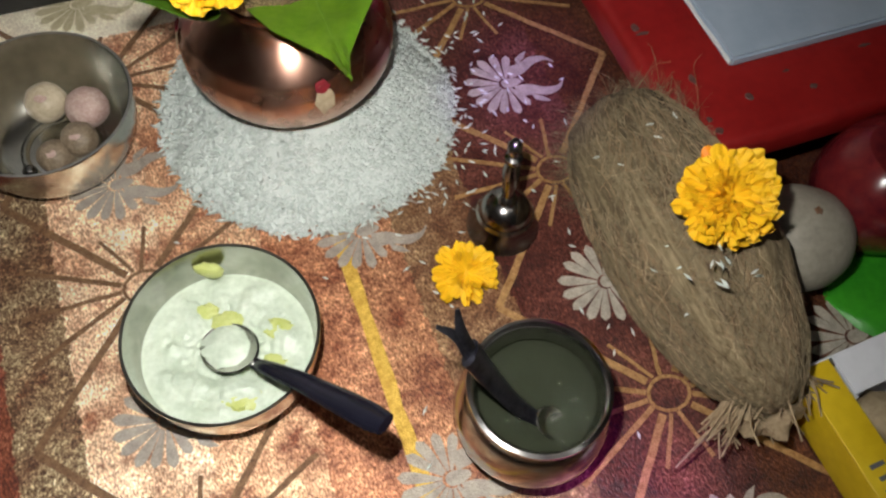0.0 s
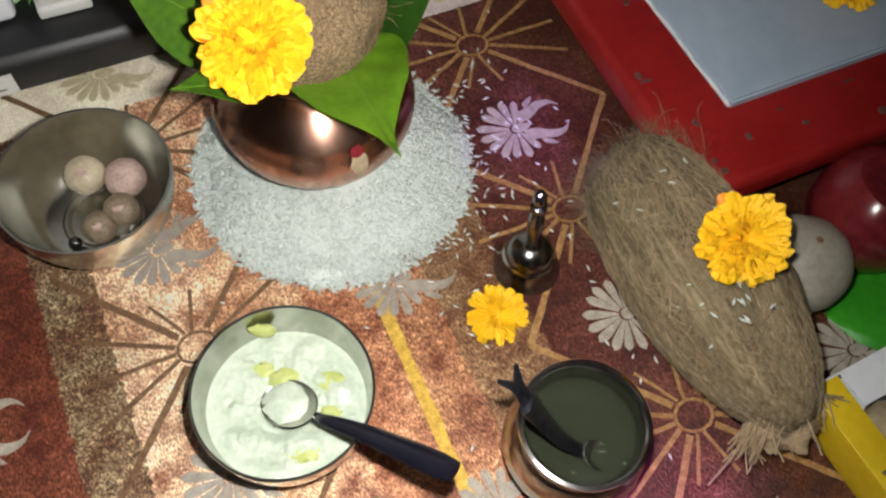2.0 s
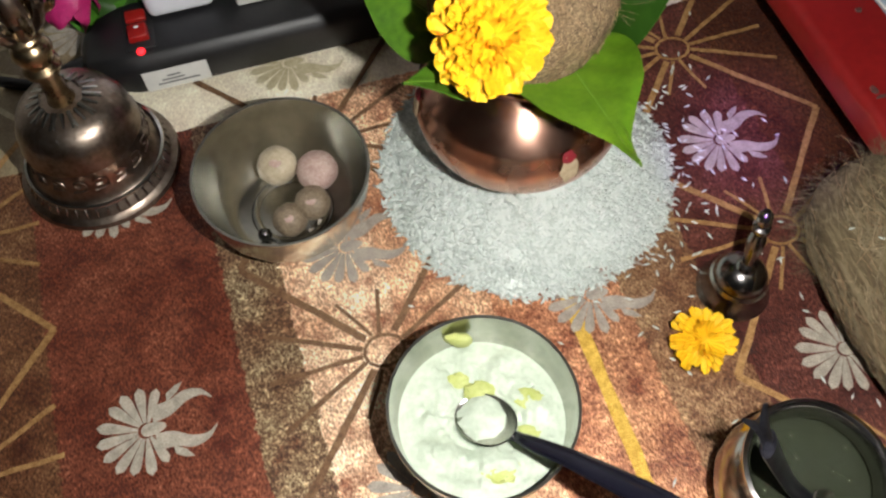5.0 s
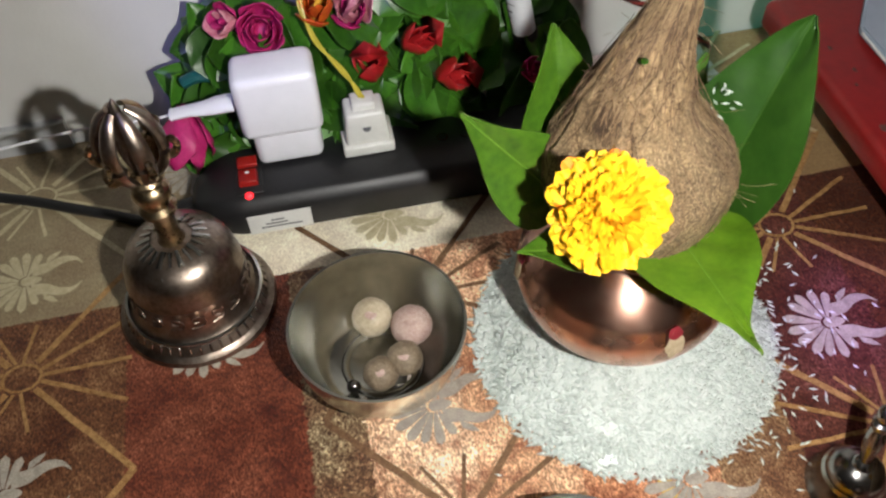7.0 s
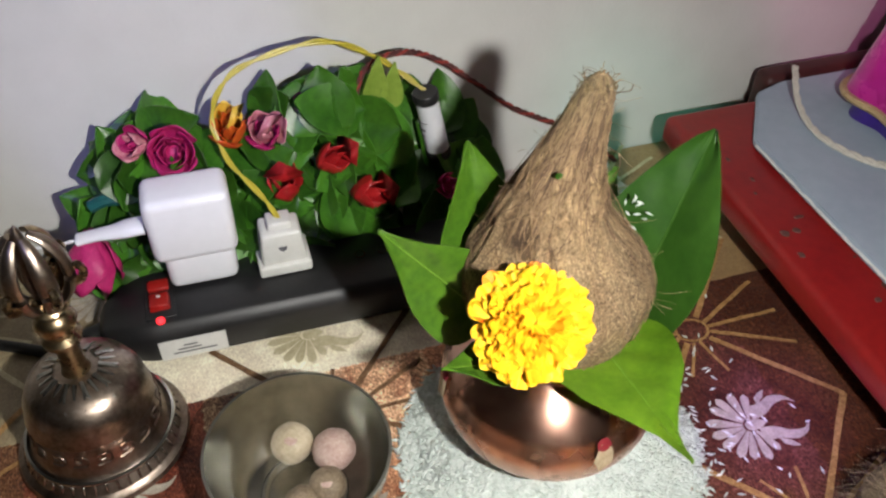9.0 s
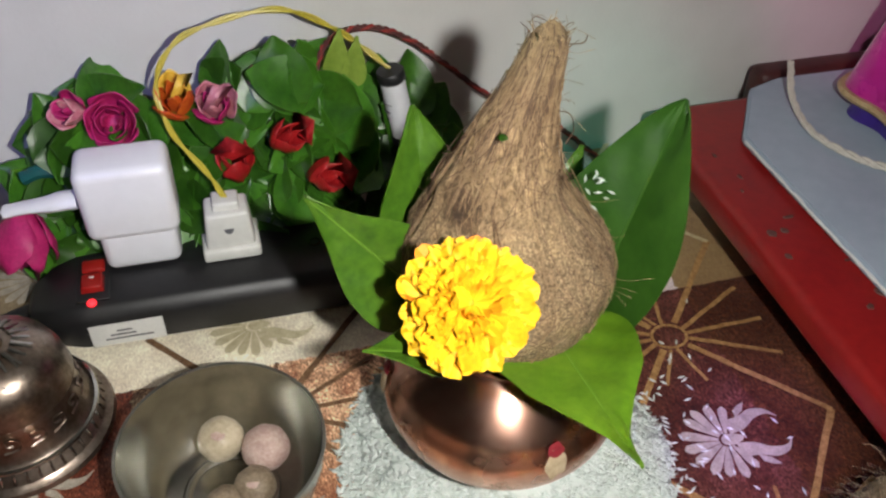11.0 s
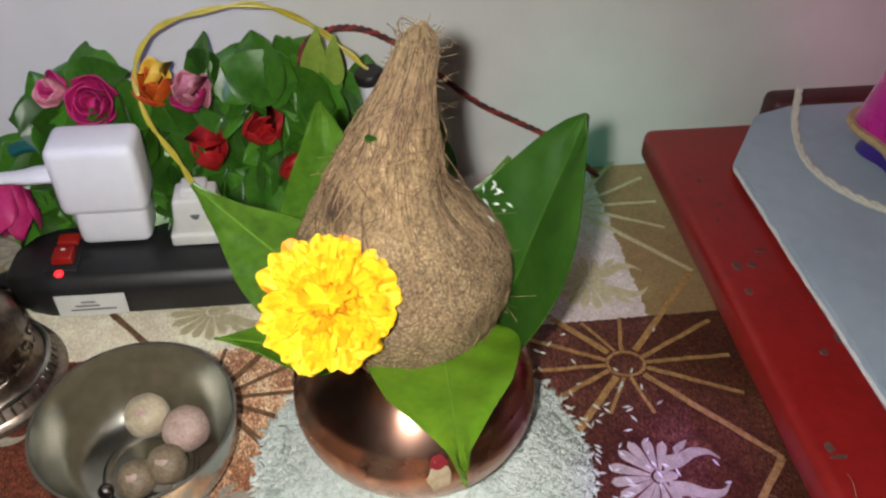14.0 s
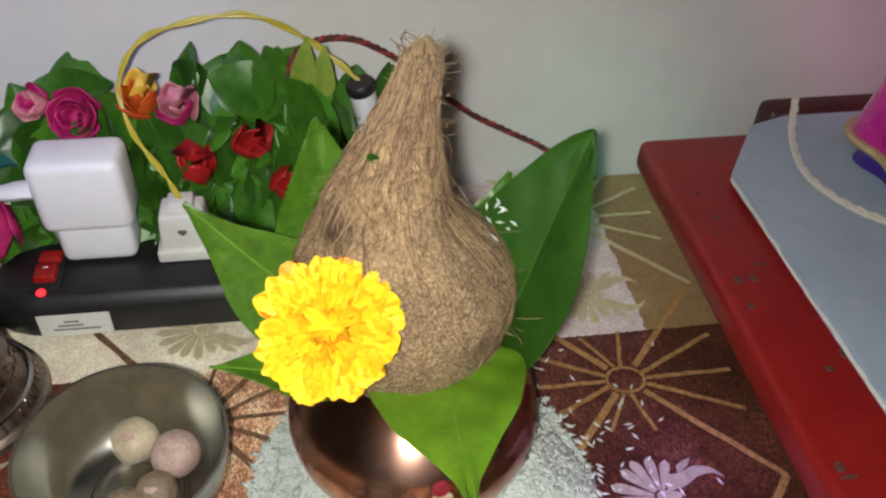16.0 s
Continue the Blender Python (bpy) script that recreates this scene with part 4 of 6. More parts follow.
betel((-0.048, 0.398, 0.094), (-0.032, 0.425, 0.150), (0.1, -0.9, 0.3), 0.040, "small upright betel leaf behind the coconut", 0.25, 0.03, 0.1, 6)

verts, faces = [], []
random.seed(21)
for i in range(17):
    t, s = random.uniform(0.54, 0.72), random.gauss(0.1, 0.16)
    p = Vector((-0.022, 0.352, 0.090)).lerp(Vector((0.002, 0.395, 0.196)), t) + Vector((-0.0255 + 0.02 * s, -0.003, 0.004))
    b = Vector((random.uniform(-1, 1), random.uniform(-0.3, 0.3), random.uniform(-1, 1)))
    grain_into(verts, faces, p, b, (-0.35, -0.85, 0.25), 0.0046, 0.0013)
data = bpy.data.meshes.new("rice_on_leaf")
data.from_pydata(verts, [], faces)
data.materials.append(GRAIN)
tagged(new("rice_on_leaf", data), "white rice grains clinging to the upright leaf", "rice", kind="stuff")


# ---------------------------------------------------------------- bowls
def bowl(at, radius, height, foot, material, label, name="steel_bowl", lip=0.0018):
    ob = thing(name, at, label, "bowl", group="steel bowls")
    t = 0.0012
    prof = [(0, 0.0008), (foot, 0.0), (foot + 0.004, 0.0015)]
    for k in range(1, 13):
        q = k / 12
        prof.append((foot + 0.004 + (radius - foot - 0.004) * math.sin(q * math.pi / 2) ** 0.85, 0.0015 + (height - 0.0015) * (1 - math.cos(q * math.pi / 2)) ** 0.95))
    rim = [(radius + lip * 0.5, height + 0.0004), (radius + lip * 0.4, height + 0.0014), (radius - t * 0.6, height + 0.0012)]
    inner = [(max(r - t, 0), z + t * 0.6) for r, z in prof[::-1]]
    inner[-1] = (0, 0.002)
    part("body", lathe(prof + rim + inner[1:], 72), material, ob)
    part("base_ring", lathe(((foot - 0.0030, 0.0012), (foot - 0.0012, 0.0022), (foot + 0.0002, 0.0026), (foot + 0.0016, 0.0022)), 60), material, ob, "pressed ring in the bowl floor")
    return ob


BN = Vector((-0.1830, 0.3125, 0.0))
bowl_n = bowl(BN, 0.0475, 0.042, 0.022, STEEL, "stainless steel bowl holding four areca nuts")
for x, y, z, r, mat in ((-0.169, 0.329, 0.0185, 0.0118, NUT_PINK), (-0.1925, 0.331, 0.0180, 0.0115, NUT_PALE), (-0.1685, 0.3085, 0.0165, 0.0100, NUT), (-0.1800, 0.2985, 0.0132, 0.0098, NUT)):
    ob = thing("areca_nut", (x, y, z - r), "round pale brown areca nut in the steel bowl", "nut", group="areca nuts")
    part("nut", ball(r, (0, 0, r), (1, 1, 0.95), 0.06, 28, x * 90), mat, ob)
    part("cap", ball(r * 0.30, (r * 0.1, -r * 0.35, r * 1.80), (1, 1, 0.35), 0.35, 14, x * 50), NUT_PINK, ob, "pale stem scar")
ob = thing("metal_bead", (-0.194, 0.291, 0.0034), "small shiny metal bead in the steel bowl", "bead")
part("bead", ball(0.0040, (0, 0, 0.0040), seg=20), STEEL_DARK, ob)

BP = Vector((-0.0655, 0.1905, 0.0))
bowl_p = bowl(BP, 0.0446, 0.041, 0.022, STEEL, "steel bowl of white curd mixture with a spoon in it")
curd = thing("curd", (BP.x, BP.y, 0.0195), "white lumpy curd with banana pieces in the bowl", "curd")
bm = bmesh.new()
last = None
for i in range(0, 41):
    ring = []
    for k in range(120):
        a = 2 * math.pi * k / 120
        r = 0.0408 * i / 40 + 1e-5
        x, y = r * math.cos(a), r * math.sin(a)
        n1 = noise.noise(Vector((x * 75, y * 75, 3)))
        n2 = noise.noise(Vector((x * 210, y * 210, 9)))
        n3 = noise.noise(Vector((x * 480, y * 480, 5)))
        z = (0.0056 * (max(0.0, n1 + 0.12) ** 0.8) + 0.0022 * abs(n2) + 0.0007 * n3) * (1 - (i / 40) ** 8) + 0.0015 * max(0.0, -x / 0.04)
        z -= 0.0045 * math.exp(-((x - 0.003) ** 2 + (y + 0.003) ** 2) / 0.00022)
        ring.append(bm.verts.new((x, y, z)))
    if last:
        for k in range(120):
            bm.faces.new((last[k], last[(k + 1) % 120], ring[(k + 1) % 120], ring[k]))
    last = ring
part("surface", bm, CURD, curd)
for x, y, z, r in ((0.022, 0.012, 0.0014, 0.0068), (0.0225, -0.006, 0.0014, 0.0060), (-0.002, 0.012, 0.0040, 0.0075), (0.010, -0.024, 0.0012, 0.0085), (-0.013, 0.018, 0.0035, 0.0050)):
    part("banana_piece", ball(r, (x, y, z - 0.0004), (1, 0.8, 0.22), 0.5, 16, x * 99), BANANA, curd, "pale yellow banana slice")
part("spoonful", ball(0.0112, (0.0010, -0.0016, 0.0054), (1.15, 0.98, 0.30), 0.3, 24, 6.0), CURD, curd, "lump of curd in the spoon")
ob = thing("banana_scrap", (-0.0800, 0.2270, 0.0295), "yellow-green scrap of banana stuck inside the bowl", "fruit piece")
part("scrap", ball(0.0062, (0, 0, 0), (1.2, 0.5, 0.9), 0.3, 16, 3.0), BANANA, ob)


def spoon(name, label, bowl_at, neck, path, bowl_r, bowl_len, handle_material, face, width):
    ob = thing(name, bowl_at, label, "spoon")
    m = frame_of((0, 0, 0), Vector(neck) - Vector(bowl_at), face)
    bm = bmesh.new()
    grid = []
    for i in range(9):
        ring = []
        q = i / 8
        for k in range(28):
            a = 2 * math.pi * k / 28
            ring.append(bm.verts.new((bowl_len * q * math.cos(a), bowl_r * q * math.sin(a), -0.42 * bowl_r * (1 - q * q))))
        grid.append(ring)
    for a, b in zip(grid, grid[1:]):
        for k in range(28):
            bm.faces.new((a[k], a[(k + 1) % 28], b[(k + 1) % 28], b[k]))
    bmesh.ops.remove_doubles(bm, verts=bm.verts[:], dist=1e-6)
    bmesh.ops.solidify(bm, geom=bm.faces[:], thickness=0.0009)
    part("bowl", bm, STEEL, ob, matrix=m)
    local = [Vector(p) - Vector(bowl_at) for p in path]
    part("handle", tube(spline(local, 6), width, 12, squash=0.5), handle_material, ob, "dark glossy handle" if handle_material is HANDLE else "")
    return ob


spoon("curd_spoon", "steel spoon with a black handle resting in the curd", (-0.0640, 0.1885, 0.0262), (-0.047, 0.1785, 0.033),
      ((-0.0500, 0.1805, 0.0300), (-0.0430, 0.1755, 0.0385), (-0.0250, 0.1650, 0.0530), (-0.0050, 0.1520, 0.0680), (0.0150, 0.1395, 0.0800)),
      0.0130, 0.0168, HANDLE, (0.1, -0.1, 1), lambda t: 0.0030 + 0.0030 * min(1, max(0, (t - 0.10) * 1.4)) - 0.0010 * max(0, t - 0.93) * 14)

# ---------------------------------------------------------------- water pot with a ladle
LP = Vector((0.0790, 0.1685, 0.0))
lota = thing("water_pot", LP, "small round steel pot filled with water", "pot")
part("body", lathe(((0, 0.001), (0.018, 0.0), (0.026, 0.004), (0.033, 0.013), (0.0362, 0.024), (0.0350, 0.035), (0.0305, 0.0425), (0.0280, 0.0455), (0.0278, 0.048), (0.0288, 0.0515), (0.0300, 0.0540),
                    (0.0303, 0.0550), (0.0298, 0.0555), (0.0282, 0.0535), (0.0270, 0.0495), (0.0266, 0.0455), (0.0290, 0.0420), (0.0335, 0.034), (0.0345, 0.024), (0.0310, 0.013), (0.024, 0.005), (0, 0.003)), 72), STEEL_POT, lota)
part("rim_band", lathe(((0.0286, 0.0520), (0.0306, 0.0530), (0.0322, 0.0546), (0.0320, 0.0562), (0.0302, 0.0568), (0.0286, 0.0556), (0.0280, 0.0535)), 72), STEEL_POT, lota, "rolled shiny rim")
part("neck_ring", lathe(((0.0276, 0.0462), (0.0288, 0.0470), (0.0290, 0.0480), (0.0280, 0.0490)), 72), STEEL_POT, lota)
ob = thing("water", (LP.x, LP.y, 0.0045), "still clear water inside the small pot", "water")
part("water_body", lathe(((0, 0), (0.0235, 0.001), (0.0305, 0.009), (0.0338, 0.0195), (0.0328, 0.0295), (0.0288, 0.0370), (0, 0.0372)), 48), WATER, ob)
spoon("puja_ladle", "thin dark metal ladle with forked handle in the water pot", (0.0860, 0.1570, 0.0425), (0.072, 0.160, 0.050),
      ((0.0800, 0.1585, 0.0420), (0.0690, 0.1610, 0.0520), (0.0560, 0.1640, 0.0740), (0.0460, 0.1665, 0.0930)),
      0.0075, 0.0085, LADLE, (0, 0, 1), lambda t: 0.0034 + 0.0030 * t)
ladle = bpy.data.objects["puja_ladle"]
for tip in ((0.0395, 0.1755, 0.1130), (0.0320, 0.1700, 0.1080)):
    pts = [Vector(p) - Vector((0.0860, 0.1570, 0.0425)) for p in ((0.0465, 0.1663, 0.0915), Vector((0.0425, 0.1690, 0.1000)).lerp(Vector(tip), 0.25), tip)]
    part("fork_tip", tube(spline(pts, 4), lambda t: 0.0040 - 0.0030 * t, 8, squash=0.4), LADLE, ladle)

# ---------------------------------------------------------------- small bell with its flower
ob = thing("small_bell", (0.0660, 0.2815, 0.0), "small dark metal hand bell standing on the cloth", "bell")
part("body", lathe(((0.0150, 0.0), (0.0190, 0.0), (0.0200, 0.0015), (0.0185, 0.004), (0.0160, 0.008), (0.0145, 0.014), (0.0140, 0.018), (0.0125, 0.022), (0.0085, 0.0262), (0.0040, 0.0280), (0.0, 0.0285)), 40), STEEL_DARK, ob)
bm = lathe(((0.0055, 0.0265), (0.0050, 0.0290), (0.0032, 0.0310), (0.0036, 0.0350), (0.0046, 0.0410), (0.0048, 0.0470), (0.0036, 0.0520), (0.0046, 0.0535), (0.0046, 0.0560), (0.0030, 0.0570), (0.0040, 0.0595), (0.0038, 0.0630), (0.0020, 0.0655), (0, 0.066)), 24)
for v in bm.verts:
    v.co.y += 0.010 * max(0.0, v.co.z - 0.028) / 0.038
part("handle", bm, STEEL_DARK, ob)
part("collar", lathe(((0.0158, 0.0150), (0.0152, 0.0160), (0.0146, 0.0170)), 40), STEEL, ob)
marigold((0.0465, 0.2465, 0.0075), (0.12, -0.35, 0.9), 0.0195, "small orange-yellow marigold lying beside the small bell", 75, 9)

# ---------------------------------------------------------------- big ornate bell
BELL = Vector((-0.3025, 0.3350, 0.0))
bell = thing("altar_bell", BELL, "ornate dark bronze hand bell with a crowned handle", "bell")
bell.matrix_world = bell.matrix_world @ Matrix.Scale(1.06, 4)
part("body", lathe(((0.036, 0.0), (0.0425, 0.0005), (0.0442, 0.002), (0.0432, 0.0042), (0.0405, 0.0055), (0.0395, 0.0065), (0.0372, 0.0130), (0.0362, 0.0138), (0.0345, 0.0160), (0.0322, 0.0230), (0.0310, 0.0330),
                    (0.0318, 0.0345), (0.0312, 0.0365), (0.0300, 0.0440), (0.0265, 0.0520), (0.0210, 0.0565), (0.0130, 0.0592), (0.0085, 0.0600), (0, 0.0602)), 80), BELL_METAL, bell)
part("rim_bead", lathe(((0.0374, 0.0128), (0.0384, 0.0134), (0.0380, 0.0144), (0.0366, 0.0148)), 80), STEEL, bell)
ridge = mesh_of("ridge", block(0.0016, 0.0014, 0.0066, 0.0006, segments=1), STEEL)
for k in range(44):
    a = 2 * math.pi * k / 44
    part("ridge", ridge, None, bell, matrix=Matrix.Rotation(a, 4, "Z") @ Matrix.Translation((0.0396, 0, 0.0065)) @ Matrix.Rotation(radians(-19), 4, "Y"))
bm = bmesh.new()
tube(spline([(0.0, -0.0030, 0.0), (0.007, -0.0046, -0.0006), (0.014, -0.0042, -0.0016), (0.0185, 0, -0.0034), (0.014, 0.0042, -0.0016), (0.007, 0.0046, -0.0006), (0, 0.0030, 0)], 4), 0.0012, 6, bm)
tube([(0.001, 0, 0.0002), (0.007, 0, -0.0004), (0.014, 0, -0.0016)], 0.0012, 6, bm)
lotus = mesh_of("lotus_petal", bm, STEEL)
for k in range(10):
    a = 2 * math.pi * k / 10
    part("lotus_petal", lotus, None, bell, matrix=Matrix.Rotation(a, 4, "Z") @ Matrix.Translation((0.0100, 0, 0.0604)) @ Matrix.Rotation(radians(22), 4, "Y"))
bm = bmesh.new()
tube(spline([(0, -0.004, -0.004), (0, 0.003, -0.003), (0, 0.003, 0.002), (0, -0.002, 0.003), (0, -0.002, 0.0), (0, 0.001, -0.0005)], 3), 0.0006, 5, bm)
scroll = mesh_of("scroll", bm, BELL_METAL)
for k in range(18):
    a = 2 * math.pi * k / 18
    part("scroll", scroll, None, bell, matrix=Matrix.Rotation(a, 4, "Z") @ Matrix.Translation((0.0322, 0, 0.0260)) @ Matrix.Rotation(radians(-6), 4, "Y"))
handle = part("handle", lathe(((0.0075, 0.0595), (0.0065, 0.0615), (0.0058, 0.0640), (0.0056, 0.0780), (0.0064, 0.0800), (0.0090, 0.0820), (0.0096, 0.0850), (0.0075, 0.0880), (0.0084, 0.0905), (0.0100, 0.0950), (0.0088, 0.0990), (0.0066, 0.1010),
                               (0.0080, 0.1040), (0.0098, 0.1060), (0.0075, 0.1085), (0.0060, 0.1120), (0, 0.1125)), 28), BRASS, bell, "worn brass baluster handle")
for k in range(6):
    a = 2 * math.pi * k / 6 + 0.35
    pts = [(0.004, 0, 0.106), (0.0105, 0, 0.112), (0.0140, 0, 0.122), (0.0135, 0, 0.134), (0.0090, 0, 0.144), (0.0040, 0, 0.149)]
    part("prong", tube(spline(pts, 4), lambda t: 0.0030 + 0.0020 * math.sin(math.pi * t) - 0.0010 * t, 10, squash=0.6), BRASS if k == 1 else BELL_METAL, bell, matrix=Matrix.Rotation(a, 4, "Z"))
    curl = [(0.0140, 0, 0.118), (0.0180, 0, 0.119), (0.0200, 0, 0.124), (0.0180, 0, 0.128), (0.0160, 0, 0.126)]
    part("prong_horn", tube(spline(curl, 3), lambda t: 0.0024 - 0.0008 * t, 8), BRASS, bell, "worn gilt curl", matrix=Matrix.Rotation(a, 4, "Z"))
part("spike", lathe(((0.0035, 0.110), (0.0055, 0.122), (0.0045, 0.134), (0.0030, 0.144), (0.0012, 0.153), (0, 0.155)), 14), BELL_METAL, bell)

# ---------------------------------------------------------------- power strip and what is plugged in
STRIP_RZ = 22.2
S0 = Vector((-0.292, 0.392, 0.0))
strip = thing("power_strip", S0, "black plastic power strip with red switches, lying along the wall", "power strip", rz=STRIP_RZ)
bm = bmesh.new()
PROF = ((0.0, 0.0), (-0.0035, 0.0030), (-0.0045, 0.0215), (-0.0035, 0.0245), (0.0, 0.0292), (0.0025, 0.0305), (0.0445, 0.0305), (0.0475, 0.0285), (0.051, 0.022), (0.0515, 0.0))
ENDS = ((-0.030, 0.30, 0.55), (-0.026, 0.52, 0.72), (-0.014, 0.82, 0.92), (-0.002, 0.97, 0.99), (0.006, 1.0, 1.0), (0.205, 1.0, 1.0), (0.2085, 0.97, 0.96))
rings = []
for x, ky, kz in ENDS:
    rings.append([bm.verts.new((x, 0.02575 + (y - 0.02575) * ky, z * kz)) for y, z in PROF])
for a, b in zip(rings, rings[1:]):
    for i in range(len(PROF)):
        j = (i + 1) % len(PROF)
        bm.faces.new((a[i], a[j], b[j], b[i]))
bm.faces.new(rings[0])
bm.faces.new(rings[-1][::-1])
part("body", bm, BLACK_PLASTIC, strip)
part("switch_bezel", block(0.018, 0.036, 0.0016, 0.0006, (0.0085, 0.0225, 0.0302)), BLACK_PLASTIC, strip)
part("switch", block(0.0125, 0.0085, 0.0034, 0.001, (0.0085, 0.0310, 0.0312)), RED_PLASTIC, strip, "red fuse button")
sw = part("switch", block(0.0125, 0.0125, 0.0050, 0.001, (0.0085, 0.0165, 0.0312), taper=0.9), RED_PLASTIC, strip, "red rocker switch")
part("switch_dot", block(0.0025, 0.0015, 0.0004, 0, (0.0085, 0.0185, 0.0361)), WHITE_PLASTIC, sw)
part("led", ball(0.0026, (0.0080, 0.0030, 0.0312), (1, 1, 0.7), seg=16), LED, strip, "lit red indicator lamp")
lab = part("rating_label", block(0.0400, 0.0006, 0.0165, 0.0002, (0.0235, -0.0050, 0.0040)), LABEL, strip, "pale paper rating label")
for x, z, w in ((0.022, 0.0135, 0.008), (0.021, 0.0105, 0.014), (0.024, 0.0075, 0.026)):
    part("print_bar", block(w, 0.0003, 0.0011, 0, (x, -0.0055, z + 0.001)), INK, lab)
for x in (0.135, 0.150):
    bm = lathe(((0.0028, 0), (0.0035, 0), (0.0035, 0.0005), (0.0028, 0.0005), (0.0028, 0)), 16, at=(x, 0.027, 0.0304))
    part("socket_hole", bm, STEEL_DARK, strip)
part("cable_boot", tube([(-0.028, 0.0257, 0.009), (-0.040, 0.0250, 0.007), (-0.050, 0.0240, 0.0055)], lambda t: 0.0062 - 0.0022 * t, 12), BLACK_PLASTIC, strip)

M = Matrix.Translation(S0) @ Matrix.Rotation(radians(STRIP_RZ), 4, "Z")
ob = new("mains_cable", mesh_of("mains_cable", tube(spline([M @ Vector(p) for p in ((-0.048, 0.0242, 0.0055), (-0.062, 0.022, 0.0036), (-0.085, 0.0325, 0.0036), (-0.110, 0.0440, 0.0036), (-0.150, 0.062, 0.0036), (-0.20, 0.074, 0.0036), (-0.30, 0.06, 0.0036))], 8), 0.0035, 10), BLACK_PLASTIC))
tagged(ob, "black mains cable lying on the cloth", "cable")

charger = thing("phone_charger", M @ Vector((0.0375, 0.0385, 0.0308)), "white square phone charger plugged into the power strip", "charger", rz=STRIP_RZ)
part("plug_base", block(0.0420, 0.0250, 0.0310, 0.0055, segments=4), WHITE_PLASTIC, charger)
part("body", block(0.0500, 0.0300, 0.0470, 0.0060, (-0.0010, 0, 0.0240), segments=4), WHITE_PLASTIC, charger)
part("connector", tube(spline([(-0.0275, 0.0, 0.0460), (-0.034, 0.0, 0.0460), (-0.044, 0.000, 0.0450), (-0.054, 0.001, 0.0440), (-0.066, 0.002, 0.0420)], 5), lambda t: 0.0072 if t < 0.35 else 0.0072 - 0.0085 * (t - 0.35) * (1.4 - t), 14, squash=0.62), WHITE_PLASTIC, charger, "white cable connector")
part("cord", tube(spline([(-0.064, 0.002, 0.0422), (-0.080, 0.003, 0.0400), (-0.12, 0.004, 0.040), (-0.19, 0.004, 0.032), (-0.28, 0.01, 0.014), (-0.40, 0.03, -0.0285)], 6), 0.0009, 8), WHITE_PLASTIC, charger)

plug = thing("small_plug", M @ Vector((0.0870, 0.0345, 0.0308)), "small off-white two-pin plug in the power strip", "plug", rz=STRIP_RZ)
part("base", block(0.0330, 0.0270, 0.0085, 0.0018), CREAM_PLASTIC, plug)
part("body", block(0.0285, 0.0225, 0.0240, 0.0022, (0, 0, 0.0075), taper=0.86), CREAM_PLASTIC, plug)
part("neck", block(0.0150, 0.0130, 0.0060, 0.0015, (0, 0.001, 0.0305)), CREAM_PLASTIC, plug)
bm = bmesh.new()
bm.faces.new([bm.verts.new(p) for p in ((-0.0028, -0.01085, 0.0220), (0.0028, -0.01085, 0.0220), (0.0022, -0.0110, 0.0195), (0, -0.0112, 0.0180), (-0.0022, -0.0110, 0.0195))])
part("screw_hole", bm, INK, plug, "dark screw hole")

# yellow twin wire from the plug over the foliage to the tube
top = M @ Vector((0.0870, 0.0355, 0.0670))
WIRE = [top, uv(-0.036, 0.515, 0.083), uv(-0.050, 0.530, 0.100), uv(-0.0545, 0.545, 0.122), uv(-0.040, 0.553, 0.143), uv(-0.012, 0.556, 0.152), uv(0.019, 0.558, 0.1535), uv(0.045, 0.562, 0.139), uv(0.064, 0.560, 0.124), uv(0.0785, 0.552, 0.1125)]
wire = thing("yellow_twin_wire", (0, 0, 0), "thin yellow twisted twin wire arching from plug to tube", "wire")
path = spline(WIRE, 10)
for s in (0, math.pi):
    pts = [p + Vector((math.cos(i * 0.35 + s), math.sin(i * 0.35 + s) * 0.6, math.sin(i * 0.35 + s))) * 0.0009 for i, p in enumerate(path)]
    part("strand", tube(pts, 0.0010, 6), YELLOW_WIRE, wire)

A, B = uv(0.0895, 0.552, 0.0580), uv(0.0790, 0.552, 0.1110)
can = new("battery_tube")
can.matrix_world = Matrix.Translation(A) @ (B - A).normalized().to_track_quat("Z", "Y").to_matrix().to_4x4()
tagged(can, "small grey cylinder with black end caps above the foliage", "tube")
L = (B - A).length
part("sleeve", lathe(((0, 0.004), (0.0078, 0.004), (0.0078, L - 0.004), (0, L - 0.004)), 28), WHITE_CARD, can, "pale grey printed sleeve")
for z0 in (0.0, L - 0.007):
    part("end_cap", lathe(((0, z0), (0.0080, z0), (0.0087, z0 + 0.001), (0.0087, z0 + 0.006), (0.0080, z0 + 0.007), (0, z0 + 0.007)), 28), BLACK_PLASTIC, can, "black end cap")
for k in range(3):
    bm = tube([(0.0079 * math.cos(a), 0.0079 * math.sin(a), L * 0.5) for a in (radians(q) for q in range(-150 + 18 * k, -60 + 18 * k, 10))], 0.0004 + 0.0004 * (k == 1), 4)
    part("print_bar", bm, INK, can, matrix=pose(0, 0, (k - 1) * 0.006))

